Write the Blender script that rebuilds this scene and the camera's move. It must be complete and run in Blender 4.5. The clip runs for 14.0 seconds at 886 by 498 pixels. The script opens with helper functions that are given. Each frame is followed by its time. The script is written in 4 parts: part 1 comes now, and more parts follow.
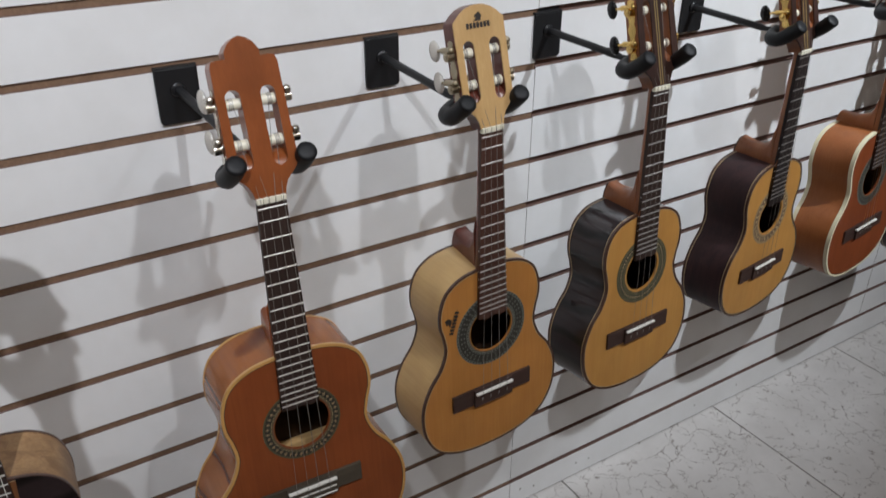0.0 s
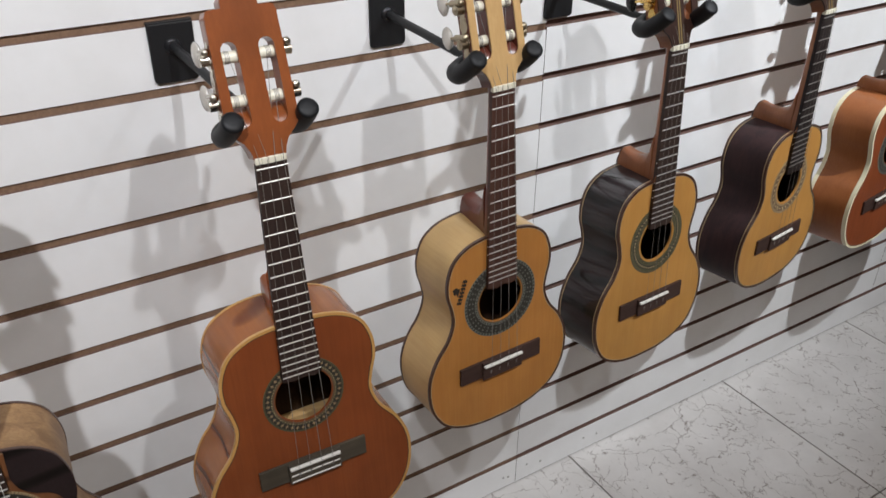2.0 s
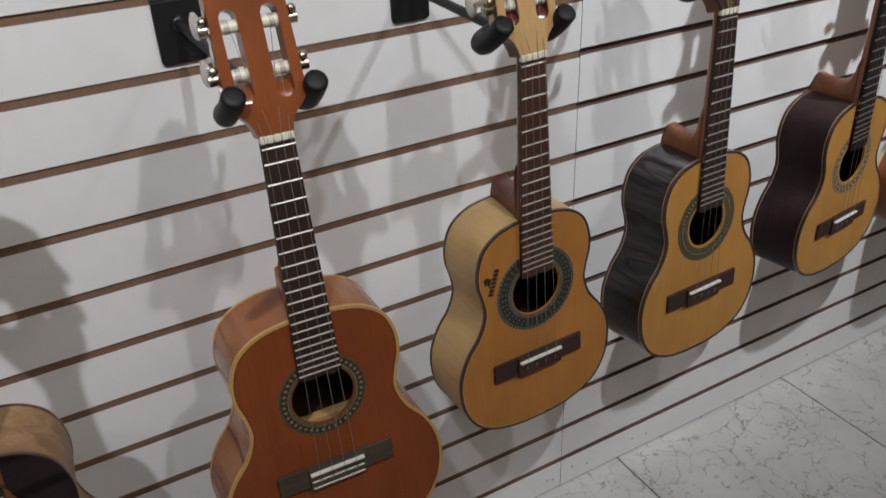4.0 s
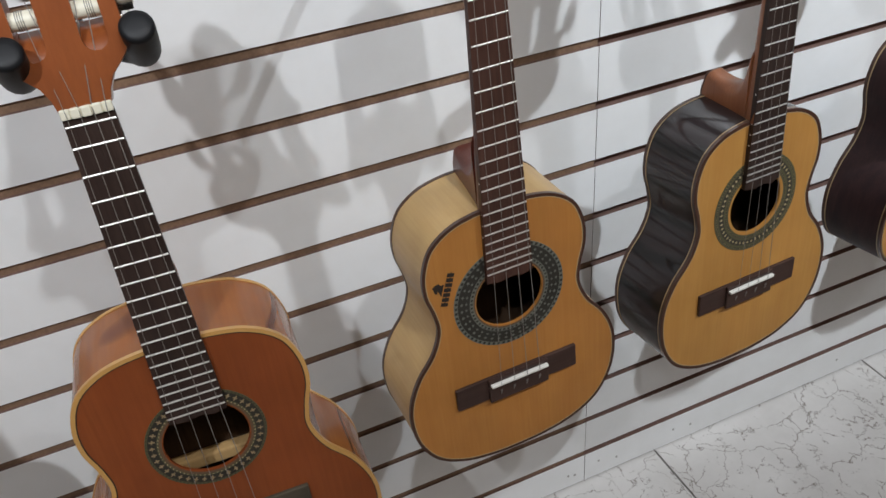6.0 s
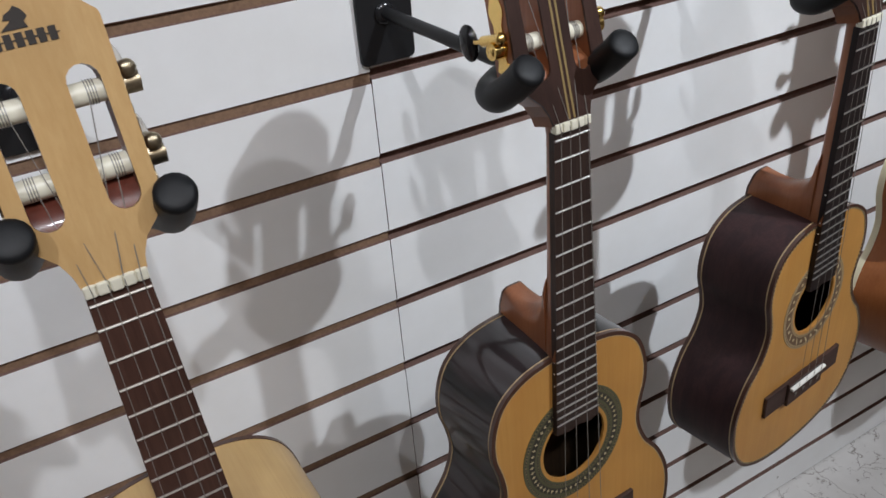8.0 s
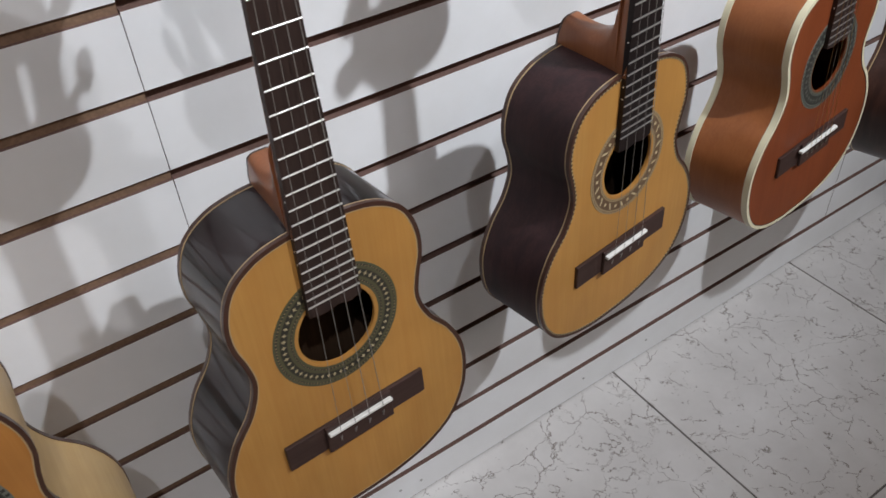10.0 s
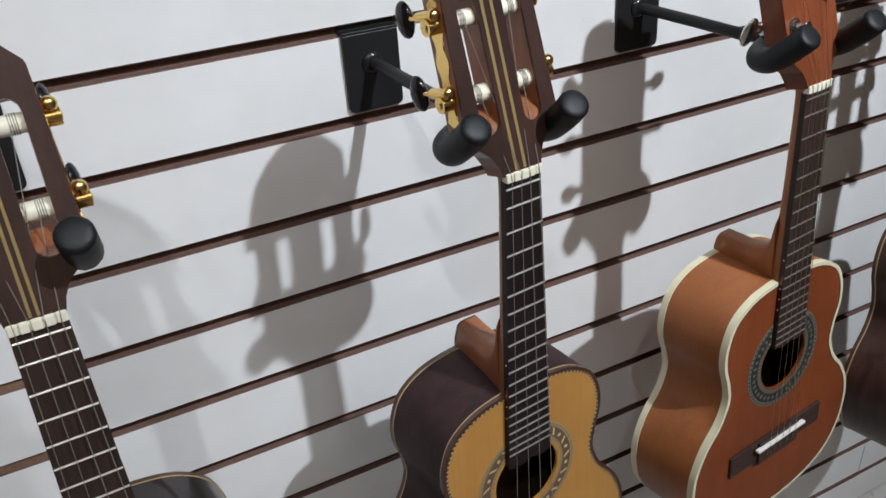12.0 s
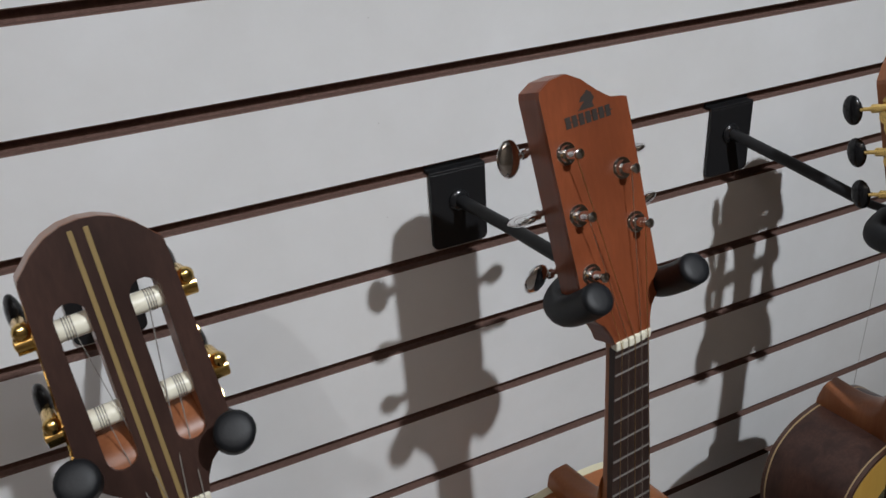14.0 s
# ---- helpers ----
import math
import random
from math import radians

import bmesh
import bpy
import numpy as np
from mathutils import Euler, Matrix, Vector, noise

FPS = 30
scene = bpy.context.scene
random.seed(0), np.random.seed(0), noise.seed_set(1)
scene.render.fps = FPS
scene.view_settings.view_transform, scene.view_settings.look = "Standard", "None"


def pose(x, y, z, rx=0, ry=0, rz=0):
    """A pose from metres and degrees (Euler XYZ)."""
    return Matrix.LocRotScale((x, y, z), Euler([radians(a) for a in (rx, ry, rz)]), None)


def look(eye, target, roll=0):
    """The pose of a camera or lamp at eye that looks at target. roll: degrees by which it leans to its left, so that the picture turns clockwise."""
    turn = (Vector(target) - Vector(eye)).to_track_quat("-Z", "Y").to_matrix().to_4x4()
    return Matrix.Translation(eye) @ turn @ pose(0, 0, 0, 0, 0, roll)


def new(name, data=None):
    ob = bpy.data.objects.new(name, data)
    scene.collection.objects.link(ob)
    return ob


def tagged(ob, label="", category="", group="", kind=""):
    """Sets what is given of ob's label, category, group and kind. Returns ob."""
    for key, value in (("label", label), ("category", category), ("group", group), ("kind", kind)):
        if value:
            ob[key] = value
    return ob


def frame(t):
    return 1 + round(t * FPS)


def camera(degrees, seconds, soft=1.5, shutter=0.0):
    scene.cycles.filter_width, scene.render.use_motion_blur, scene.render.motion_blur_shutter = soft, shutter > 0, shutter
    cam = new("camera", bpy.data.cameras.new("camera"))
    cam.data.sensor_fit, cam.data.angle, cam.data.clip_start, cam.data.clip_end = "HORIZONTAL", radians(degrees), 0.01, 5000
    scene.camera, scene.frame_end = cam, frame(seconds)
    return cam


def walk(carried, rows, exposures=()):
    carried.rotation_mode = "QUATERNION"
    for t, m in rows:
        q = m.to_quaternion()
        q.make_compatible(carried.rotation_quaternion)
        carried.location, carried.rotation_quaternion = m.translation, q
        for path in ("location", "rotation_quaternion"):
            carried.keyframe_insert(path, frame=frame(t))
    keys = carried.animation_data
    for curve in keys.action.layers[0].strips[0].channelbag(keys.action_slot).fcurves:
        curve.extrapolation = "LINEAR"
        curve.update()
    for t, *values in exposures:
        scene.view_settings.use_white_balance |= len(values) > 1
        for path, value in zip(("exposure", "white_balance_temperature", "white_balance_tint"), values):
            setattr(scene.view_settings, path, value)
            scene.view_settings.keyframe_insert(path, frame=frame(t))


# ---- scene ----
cam = camera(56.8, 14.0, soft=1.5, shutter=0.15)
PATH = [
    (0, (-0.7493, -0.9305, 1.2517), (0.1912, 0.5517, 0.2934), 0.37),
    (0.5, (-0.7577, -0.9431, 1.2012), (0.1305, 0.4602, 0.0867), -0.64),
    (1, (-0.7535, -0.9430, 1.1910), (0.1249, 0.4410, 0.0452), -0.64),
    (1.5, (-0.7460, -0.9270, 1.2015), (0.1463, 0.4737, 0.0871), 0.03),
    (2, (-0.7375, -0.9016, 1.2207), (0.1827, 0.5607, 0.2132), 0.41),
    (2.5, (-0.7288, -0.8826, 1.2368), (0.1803, 0.6249, 0.2877), -0.21),
    (3, (-0.7207, -0.8757, 1.2430), (0.1694, 0.6495, 0.3040), -0.44),
    (3.5, (-0.7143, -0.8728, 1.2330), (0.1649, 0.6748, 0.3209), -1.15),
    (4, (-0.6927, -0.8661, 1.1736), (0.1288, 0.6550, 0.1678), -2.52),
    (4.2, (-0.6817, -0.8626, 1.1530), (0.1014, 0.6328, 0.0804), -3.10),
    (6.3, (-0.4570, -0.7193, 1.1117), (0.0901, 0.8176, -0.0452), -4.54),
    (6.5, (-0.4455, -0.7138, 1.1168), (0.1418, 0.8693, 0.0449), -3.02),
    (7, (-0.3877, -0.6201, 1.1409), (0.3523, 0.9456, 0.1403), -1.84),
    (7.2, (-0.3601, -0.5929, 1.1535), (0.4585, 0.9499, 0.1790), -2.00),
    (9.3, (-0.1828, -0.5934, 1.0830), (0.5397, 0.8124, -0.1425), -6.74),
    (9.5, (-0.1750, -0.6029, 1.0804), (0.5618, 0.7686, -0.1750), -6.27),
    (10, (-0.1173, -0.6157, 1.0833), (0.6893, 0.6705, -0.2186), -3.72),
    (10.5, (-0.0464, -0.6352, 1.0902), (0.7485, 0.6523, -0.2176), -3.13),
    (11, (0.0007, -0.6557, 1.1055), (0.7558, 0.7220, -0.1321), -3.93),
    (11.5, (0.0349, -0.6398, 1.1416), (0.8107, 0.8488, 0.0542), -3.31),
    (12, (0.0769, -0.6243, 1.1567), (0.8136, 0.9526, 0.1714), -4.15),
    (12.5, (0.1341, -0.6106, 1.1650), (0.8583, 0.9962, 0.2197), -4.07),
    (13, (0.2003, -0.5839, 1.1946), (0.8886, 1.0550, 0.2780), -4.13),
    (13.5, (0.2708, -0.5558, 1.2174), (1.0093, 1.0624, 0.3030), -3.35),
    (14, (0.3322, -0.5458, 1.2254), (1.0518, 1.0828, 0.3145), -3.65),
]
# seconds, stops, kelvin, tint
EXPOSURES = [
    (0.0, -0.11, 6350, 12), (0.5, -0.09, 6600, 15), (1.0, 0.17, 6600, 15), (1.5, 0.25, 6550, 14.5), (2.0, 0.23, 6500, 12.5),
    (2.5, 0.01, 6400, 12), (3.0, -0.12, 6350, 12), (3.5, -0.24, 6450, 12), (4.0, -0.24, 6600, 13), (6.5, 0.21, 6280, 10),
    (7.0, 0.06, 6250, 11), (9.5, -0.15, 6480, 13.5), (10.0, 0.07, 6400, 14), (10.5, 0.21, 6400, 14), (11.0, 0.21, 6350, 13),
    (11.5, 0.19, 6250, 11), (12.0, -0.08, 6350, 11.5), (12.5, -0.27, 6450, 12), (13.0, -0.41, 6500, 13), (13.5, -0.57, 6550, 13),
    (14.0, -0.72, 6550, 13),
]
walk(cam, [(t, look(eye, target, roll)) for t, eye, target, roll in PATH], EXPOSURES)

# ---- world and light ----
world = bpy.data.worlds.new("world")
scene.world = world
world.use_nodes = True
world.node_tree.nodes["Background"].inputs[0].default_value = (1.0, 0.98, 0.95, 1)
world.node_tree.nodes["Background"].inputs[1].default_value = 0.02


def lamp(name, x, y, z, watts, target, cone, radius, colour=(0.92, 0.965, 1.0)):
    data = bpy.data.lights.new(name, "SPOT")
    data.energy, data.color, data.spot_size, data.spot_blend = watts, colour, radians(cone), 1.0
    data.shadow_soft_size = radius
    ob = new(name, data)
    ob.matrix_world = look((x, y, z), target)
    return ob


LAMPS = [
    # x, y, z, watts, aim x, aim z, cone, colour
    (0.865, -1.31, 2.28, 212.0, 0.72, 1.40, 80, (0.885, 0.955, 1.0)),
    (-0.25, -1.31, 2.27, 48.0, -0.34, 1.28, 78, (0.92, 0.965, 1.0)),
    (-1.13, -1.31, 2.22, 100.0, -1.08, 1.36, 82, (0.93, 0.965, 1.0)),
]
for lx, ly, lz, watts, aim, aim_z, cone, colour in LAMPS:
    lamp("spot_lamp", lx, ly, lz, watts, (aim, 0.0, aim_z), cone, 0.02, colour)


# added warm fill that softens the shadows; not a known fitting
def ceiling_fill_light(x, y, w, d, watts):
    data = bpy.data.lights.new("fill_lamp", "AREA")
    data.shape, data.size, data.size_y, data.energy, data.color = "RECTANGLE", w, d, watts, (1.0, 0.84, 0.68)
    ob = new("fill_lamp", data)
    ob.matrix_world = pose(x, y, 2.31)
    return ob


ceiling_fill_light(0.2, -1.9, 1.2, 0.6, 7.2)

# ---- materials ----


def mat(name, colour, rough=0.5, metal=0.0, coat=0.0, spec=0.5):
    m = bpy.data.materials.new(name)
    m.use_nodes = True
    b = m.node_tree.nodes["Principled BSDF"]
    b.inputs["Base Color"].default_value = (*colour, 1)
    b.inputs["Roughness"].default_value = rough
    b.inputs["Metallic"].default_value = metal
    b.inputs["Coat Weight"].default_value = coat
    b.inputs["Coat Roughness"].default_value = 0.08
    b.inputs["Specular IOR Level"].default_value = spec
    return m


def tex(m, kind, **values):
    n = m.node_tree.nodes.new("ShaderNodeTex" + kind)
    for k, v in values.items():
        n.inputs[k.replace("_", " ")].default_value = v
    return n


def coords(m, scale=(1, 1, 1), output="Object"):
    c = m.node_tree.nodes.new("ShaderNodeTexCoord")
    p = m.node_tree.nodes.new("ShaderNodeMapping")
    p.inputs["Scale"].default_value = scale
    m.node_tree.links.new(c.outputs[output], p.inputs["Vector"])
    return p.outputs["Vector"]


def ramp(m, stops):
    r = m.node_tree.nodes.new("ShaderNodeValToRGB")
    r.color_ramp.elements[0].position, r.color_ramp.elements[0].color = stops[0][0], (*stops[0][1], 1)
    r.color_ramp.elements[1].position, r.color_ramp.elements[1].color = stops[-1][0], (*stops[-1][1], 1)
    for pos, col in stops[1:-1]:
        e = r.color_ramp.elements.new(pos)
        e.color = (*col, 1)
    return r


def mix(m, blend, fac, a, b):
    n = m.node_tree.nodes.new("ShaderNodeMix")
    n.data_type, n.blend_type = "RGBA", blend
    for sock, v in ((n.inputs[0], fac), (n.inputs[6], a), (n.inputs[7], b)):
        if isinstance(v, bpy.types.NodeSocket):
            m.node_tree.links.new(v, sock)
        elif isinstance(v, (int, float)):
            sock.default_value = v
        else:
            sock.default_value = (*v, 1)
    return n.outputs[2]


def bump(m, height, strength, distance=0.001):
    n = m.node_tree.nodes.new("ShaderNodeBump")
    n.inputs["Strength"].default_value, n.inputs["Distance"].default_value = strength, distance
    m.node_tree.links.new(height, n.inputs["Height"])
    m.node_tree.links.new(n.outputs["Normal"], m.node_tree.nodes["Principled BSDF"].inputs["Normal"])


def wood(name, light, dark, rough=0.35, coat=0.0, along="z", fine=1.0, streak=0.5, blotch=0.35):
    """Wood with fine grain, broad streaks and soft blotches; along: the axis of the grain."""
    m = mat(name, light, rough, 0.0, coat)
    nt = m.node_tree
    axis = "xyz".index(along)
    stretch = [1.0, 1.0, 1.0]
    stretch[axis] = 0.035
    grain = tex(m, "Noise", Scale=420.0 * fine, Detail=3.0, Roughness=0.6)
    nt.links.new(coords(m, stretch), grain.inputs["Vector"])
    stretch[axis] = 0.09
    broad = tex(m, "Noise", Scale=60.0 * fine, Detail=4.0, Roughness=0.55, Distortion=0.6)
    nt.links.new(coords(m, stretch), broad.inputs["Vector"])
    blot = tex(m, "Noise", Scale=14.0, Detail=3.0, Roughness=0.5)
    nt.links.new(coords(m), blot.inputs["Vector"])
    g = ramp(m, [(0.32, (0, 0, 0)), (0.7, (1, 1, 1))])
    nt.links.new(grain.outputs["Fac"], g.inputs["Fac"])
    s = ramp(m, [(0.42, (0, 0, 0)), (0.64, (1, 1, 1))])
    nt.links.new(broad.outputs["Fac"], s.inputs["Fac"])
    mid = tuple(0.5 * (a + b) for a, b in zip(light, dark))
    col = mix(m, "MIX", g.outputs["Color"], mid, light)
    sm = nt.nodes.new("ShaderNodeMath")
    sm.operation = "MULTIPLY"
    sm.inputs[1].default_value = streak
    nt.links.new(s.outputs["Color"], sm.inputs[0])
    col = mix(m, "MIX", sm.outputs[0], col, dark)
    bl = ramp(m, [(0.3, (1 - blotch,) * 3), (0.75, (1.08,) * 3)])
    nt.links.new(blot.outputs["Fac"], bl.inputs["Fac"])
    col = mix(m, "MULTIPLY", 1.0, col, bl.outputs["Color"])
    nt.links.new(col, nt.nodes["Principled BSDF"].inputs["Base Color"])
    m.node_tree.nodes["Principled BSDF"].inputs["Specular IOR Level"].default_value = 0.32
    if coat < 0.5:
        bump(m, g.outputs["Color"], 0.06 if coat else 0.15, 0.0004)
    return m


# slat panel
white_board = mat("white_laminate", (0.78, 0.78, 0.775), 0.33)
nz = tex(white_board, "Noise", Scale=9.0, Detail=5.0, Roughness=0.6)
white_board.node_tree.links.new(coords(white_board), nz.inputs["Vector"])
wr = ramp(white_board, [(0.3, (0.74, 0.735, 0.725)), (0.7, (0.81, 0.81, 0.81))])
white_board.node_tree.links.new(nz.outputs["Fac"], wr.inputs["Fac"])
sp = tex(white_board, "Noise", Scale=160.0, Detail=2.0, Roughness=0.5)
white_board.node_tree.links.new(coords(white_board), sp.inputs["Vector"])
spr = ramp(white_board, [(0.16, (0.55, 0.53, 0.5)), (0.235, (1, 1, 1))])
white_board.node_tree.links.new(sp.outputs["Fac"], spr.inputs["Fac"])
white_board.node_tree.links.new(mix(white_board, "MULTIPLY", 1.0, wr.outputs["Color"], spr.outputs["Color"]), white_board.node_tree.nodes["Principled BSDF"].inputs["Base Color"])
bump(white_board, nz.outputs["Fac"], 0.05, 0.002)

def fibreboard(name, dark, light):
    m = mat(name, light, 0.85)
    speck = tex(m, "Noise", Scale=300.0, Detail=4.0, Roughness=0.7)
    m.node_tree.links.new(coords(m), speck.inputs["Vector"])
    tone = ramp(m, [(0.3, dark), (0.7, light)])
    m.node_tree.links.new(speck.outputs["Fac"], tone.inputs["Fac"])
    m.node_tree.links.new(tone.outputs["Color"], m.node_tree.nodes["Principled BSDF"].inputs["Base Color"])
    return m


mdf = fibreboard("brown_fibreboard", (0.105, 0.058, 0.045), (0.175, 0.098, 0.078))
# paler copy of the fibreboard, for grooves that catch the light
lit_mdf = fibreboard("lit_tan_fibreboard", (0.15, 0.088, 0.054), (0.235, 0.14, 0.085))

# warm grey chosen for the light it bounces into the shadows
paint = mat("warm_bounce_paint", (0.42, 0.38, 0.34), 0.8)
nz = tex(paint, "Noise", Scale=60.0, Detail=4.0)
paint.node_tree.links.new(coords(paint), nz.inputs["Vector"])
bump(paint, nz.outputs["Fac"], 0.15, 0.002)

# marble tile: pale ground with thin broken dark veins, shifted from tile to tile
marble = mat("white_marble_tile", (0.62, 0.61, 0.59), 0.24)
nt = marble.node_tree
tc = nt.nodes.new("ShaderNodeTexCoord")
info = nt.nodes.new("ShaderNodeObjectInfo")
shift = nt.nodes.new("ShaderNodeVectorMath")
shift.operation = "MULTIPLY_ADD"
comb = nt.nodes.new("ShaderNodeCombineXYZ")
for sock in ("X", "Y", "Z"):
    nt.links.new(info.outputs["Random"], comb.inputs[sock])
nt.links.new(comb.outputs[0], shift.inputs[0])
shift.inputs[1].default_value = (37.0, 19.0, 11.0)
nt.links.new(tc.outputs["Object"], shift.inputs[2])
warp = tex(marble, "Noise", Scale=7.0, Detail=6.0, Roughness=0.65)
nt.links.new(shift.outputs[0], warp.inputs["Vector"])
wv = nt.nodes.new("ShaderNodeVectorMath")
wv.operation = "MULTIPLY_ADD"
nt.links.new(warp.outputs["Color"], wv.inputs[0])
wv.inputs[1].default_value = (0.115, 0.115, 0.115)
nt.links.new(shift.outputs[0], wv.inputs[2])
veins = []
for scale, width, lo, hi in ((5.2, 0.011, 0.42, 0.58), (11.0, 0.0095, 0.46, 0.57), (23.0, 0.0115, 0.51, 0.60)):
    vor = tex(marble, "Voronoi", Scale=scale)
    vor.feature = "DISTANCE_TO_EDGE"
    nt.links.new(wv.outputs[0], vor.inputs["Vector"])
    line = ramp(marble, [(0.0, (1, 1, 1)), (width * (scale / 8.0), (0, 0, 0))])
    nt.links.new(vor.outputs["Distance"], line.inputs["Fac"])
    gate = tex(marble, "Noise", Scale=scale * 1.7, Detail=3.0, Roughness=0.7)
    nt.links.new(shift.outputs[0], gate.inputs["Vector"])
    gr = ramp(marble, [(lo, (0, 0, 0)), (hi, (1, 1, 1))])
    nt.links.new(gate.outputs["Fac"], gr.inputs["Fac"])
    veins.append(mix(marble, "MULTIPLY", 1.0, line.outputs["Color"], gr.outputs["Color"]))
both = mix(marble, "LIGHTEN", 1.0, mix(marble, "LIGHTEN", 1.0, veins[0], veins[1]), veins[2])
cloud = ramp(marble, [(0.3, (0.575, 0.55, 0.53)), (0.7, (0.70, 0.675, 0.655))])
nt.links.new(warp.outputs["Fac"], cloud.inputs["Fac"])
vm = nt.nodes.new("ShaderNodeMath")
vm.operation = "MULTIPLY"
vm.inputs[1].default_value = 0.88
nt.links.new(both, vm.inputs[0])
nt.links.new(mix(marble, "MIX", vm.outputs[0], cloud.outputs["Color"], (0.15, 0.115, 0.095)), nt.nodes["Principled BSDF"].inputs["Base Color"])

grout = mat("dark_grout", (0.14, 0.125, 0.115), 0.9)
black_paint = mat("black_powder_coat", (0.011, 0.011, 0.012), 0.46, spec=0.4)
nz = tex(black_paint, "Noise", Scale=900.0, Detail=2.0)
black_paint.node_tree.links.new(coords(black_paint), nz.inputs["Vector"])
bump(black_paint, nz.outputs["Fac"], 0.12, 0.0003)
black_gloss = mat("black_gloss_enamel", (0.02, 0.02, 0.022), 0.22, 0.3)
rubber = mat("black_rubber_foam", (0.007, 0.0075, 0.009), 0.5, spec=0.3)
nz = tex(rubber, "Noise", Scale=700.0, Detail=3.0)
rubber.node_tree.links.new(coords(rubber), nz.inputs["Vector"])
bump(rubber, nz.outputs["Fac"], 0.2, 0.0004)
worn_steel = mat("worn_steel", (0.45, 0.44, 0.42), 0.35, 1.0)
chrome = mat("chrome", (0.82, 0.82, 0.82), 0.08, 1.0)
nickel = mat("nickel", (0.62, 0.58, 0.50), 0.24, 1.0)
gold = mat("gold_plate", (0.85, 0.58, 0.20), 0.2, 1.0)
brass = mat("aged_brass", (0.40, 0.34, 0.24), 0.36, 1.0)
bone = mat("cream_bone", (0.80, 0.76, 0.62), 0.35)
ivory = mat("white_plastic", (0.82, 0.80, 0.75), 0.3)
pearl = mat("pearloid_plastic", (0.62, 0.58, 0.52), 0.22, 0.0, 0.5)
black_plastic = mat("black_plastic", (0.01, 0.01, 0.011), 0.18)
fret_metal = mat("fret_wire", (0.62, 0.60, 0.57), 0.42, 1.0)
nylon = mat("clear_nylon_string", (0.22, 0.2, 0.18), 0.3)
steel_string = mat("steel_string", (0.6, 0.56, 0.5), 0.3, 1.0)
bronze_string = mat("bronze_string", (0.6, 0.42, 0.22), 0.35, 1.0)
ink = mat("dark_print", (0.025, 0.018, 0.014), 0.6)
paper = mat("paper_label", (0.7, 0.69, 0.65), 0.8)
# inside wood coloured dark to carry the shade within the body
dim_inside_wood = wood("shade_darkened_inside_wood", (0.085, 0.048, 0.026), (0.045, 0.025, 0.014), 0.7)

rosewood_board = wood("dark_rosewood_board", (0.055, 0.032, 0.025), (0.022, 0.013, 0.011), 0.5, fine=1.4)
black_board = wood("black_rosewood_board", (0.020, 0.012, 0.011), (0.011, 0.007, 0.007), 0.5, 0.0, streak=0.5)
brown_board = wood("brown_rosewood_board", (0.105, 0.048, 0.034), (0.05, 0.022, 0.016), 0.5, fine=1.4)
grey_bridge = wood("worn_grey_wood", (0.10, 0.082, 0.058), (0.05, 0.04, 0.03), 0.45, along="x")
bridge_wood = wood("rosewood_bridge", (0.075, 0.042, 0.034), (0.035, 0.018, 0.015), 0.45, along="x")
cedar = wood("red_cedar_top", (0.275, 0.072, 0.020), (0.205, 0.045, 0.012), 0.36, 0.12, streak=0.4, blotch=0.2)
cedar_dark = wood("mahogany_top", (0.25, 0.062, 0.020), (0.18, 0.040, 0.012), 0.42, 0.05, streak=0.5, blotch=0.2)
spruce_amber = wood("amber_spruce_top", (0.50, 0.22, 0.052), (0.42, 0.165, 0.036), 0.35, 0.2, streak=0.45, blotch=0.16)
spruce = wood("golden_spruce_top", (0.53, 0.27, 0.07), (0.45, 0.205, 0.048), 0.33, 0.25, streak=0.5, blotch=0.14)
spruce_yellow = wood("yellow_spruce_top", (0.58, 0.36, 0.08), (0.5, 0.27, 0.05), 0.35, 0.2, streak=0.4, blotch=0.14)
walnut_top = wood("brown_walnut_top", (0.33, 0.14, 0.055), (0.19, 0.07, 0.025), 0.4, 0.1, streak=0.7, blotch=0.4)
maple = wood("pale_maple", (0.60, 0.40, 0.175), (0.50, 0.31, 0.12), 0.38, 0.15, streak=0.3, blotch=0.2, along="y")
maple_head = wood("pale_maple_veneer", (0.62, 0.40, 0.18), (0.52, 0.31, 0.12), 0.38, 0.15, streak=0.35, blotch=0.12)
ash_side = wood("blond_ash_side", (0.42, 0.255, 0.12), (0.22, 0.115, 0.05), 0.45, 0.0, streak=0.8, blotch=0.3)


def veined(m, colour, scale, width, direction="Z"):
    """Dark growth lines across a wood."""
    nt = m.node_tree
    w = tex(m, "Wave", Scale=scale, Distortion=7.0, Detail=2.0)
    w.inputs["Detail Scale"].default_value = 0.5
    w.bands_direction = direction
    nt.links.new(coords(m), w.inputs["Vector"])
    k = ramp(m, [(1 - width, (0, 0, 0)), (1.0, (1, 1, 1))])
    nt.links.new(w.outputs["Fac"], k.inputs["Fac"])
    base = nt.nodes["Principled BSDF"].inputs["Base Color"]
    old = base.links[0].from_socket
    nt.links.new(mix(m, "MIX", k.outputs["Color"], old, colour), base)
    return m


veined(walnut_top, (0.07, 0.028, 0.012), 7.0, 0.06)
orange_side = wood("orange_laminate_side", (0.37, 0.125, 0.028), (0.27, 0.075, 0.016), 0.24, 0.35, streak=0.4, blotch=0.25, fine=0.5, along="y")
veined(orange_side, (0.10, 0.02, 0.005), 9.0, 0.07)
satin_mahogany = wood("satin_mahogany", (0.36, 0.125, 0.040), (0.27, 0.082, 0.024), 0.42, 0.1, streak=0.35, blotch=0.25)
mahogany_head = wood("mahogany_head", (0.27, 0.072, 0.028), (0.19, 0.047, 0.018), 0.36, 0.2, streak=0.35)
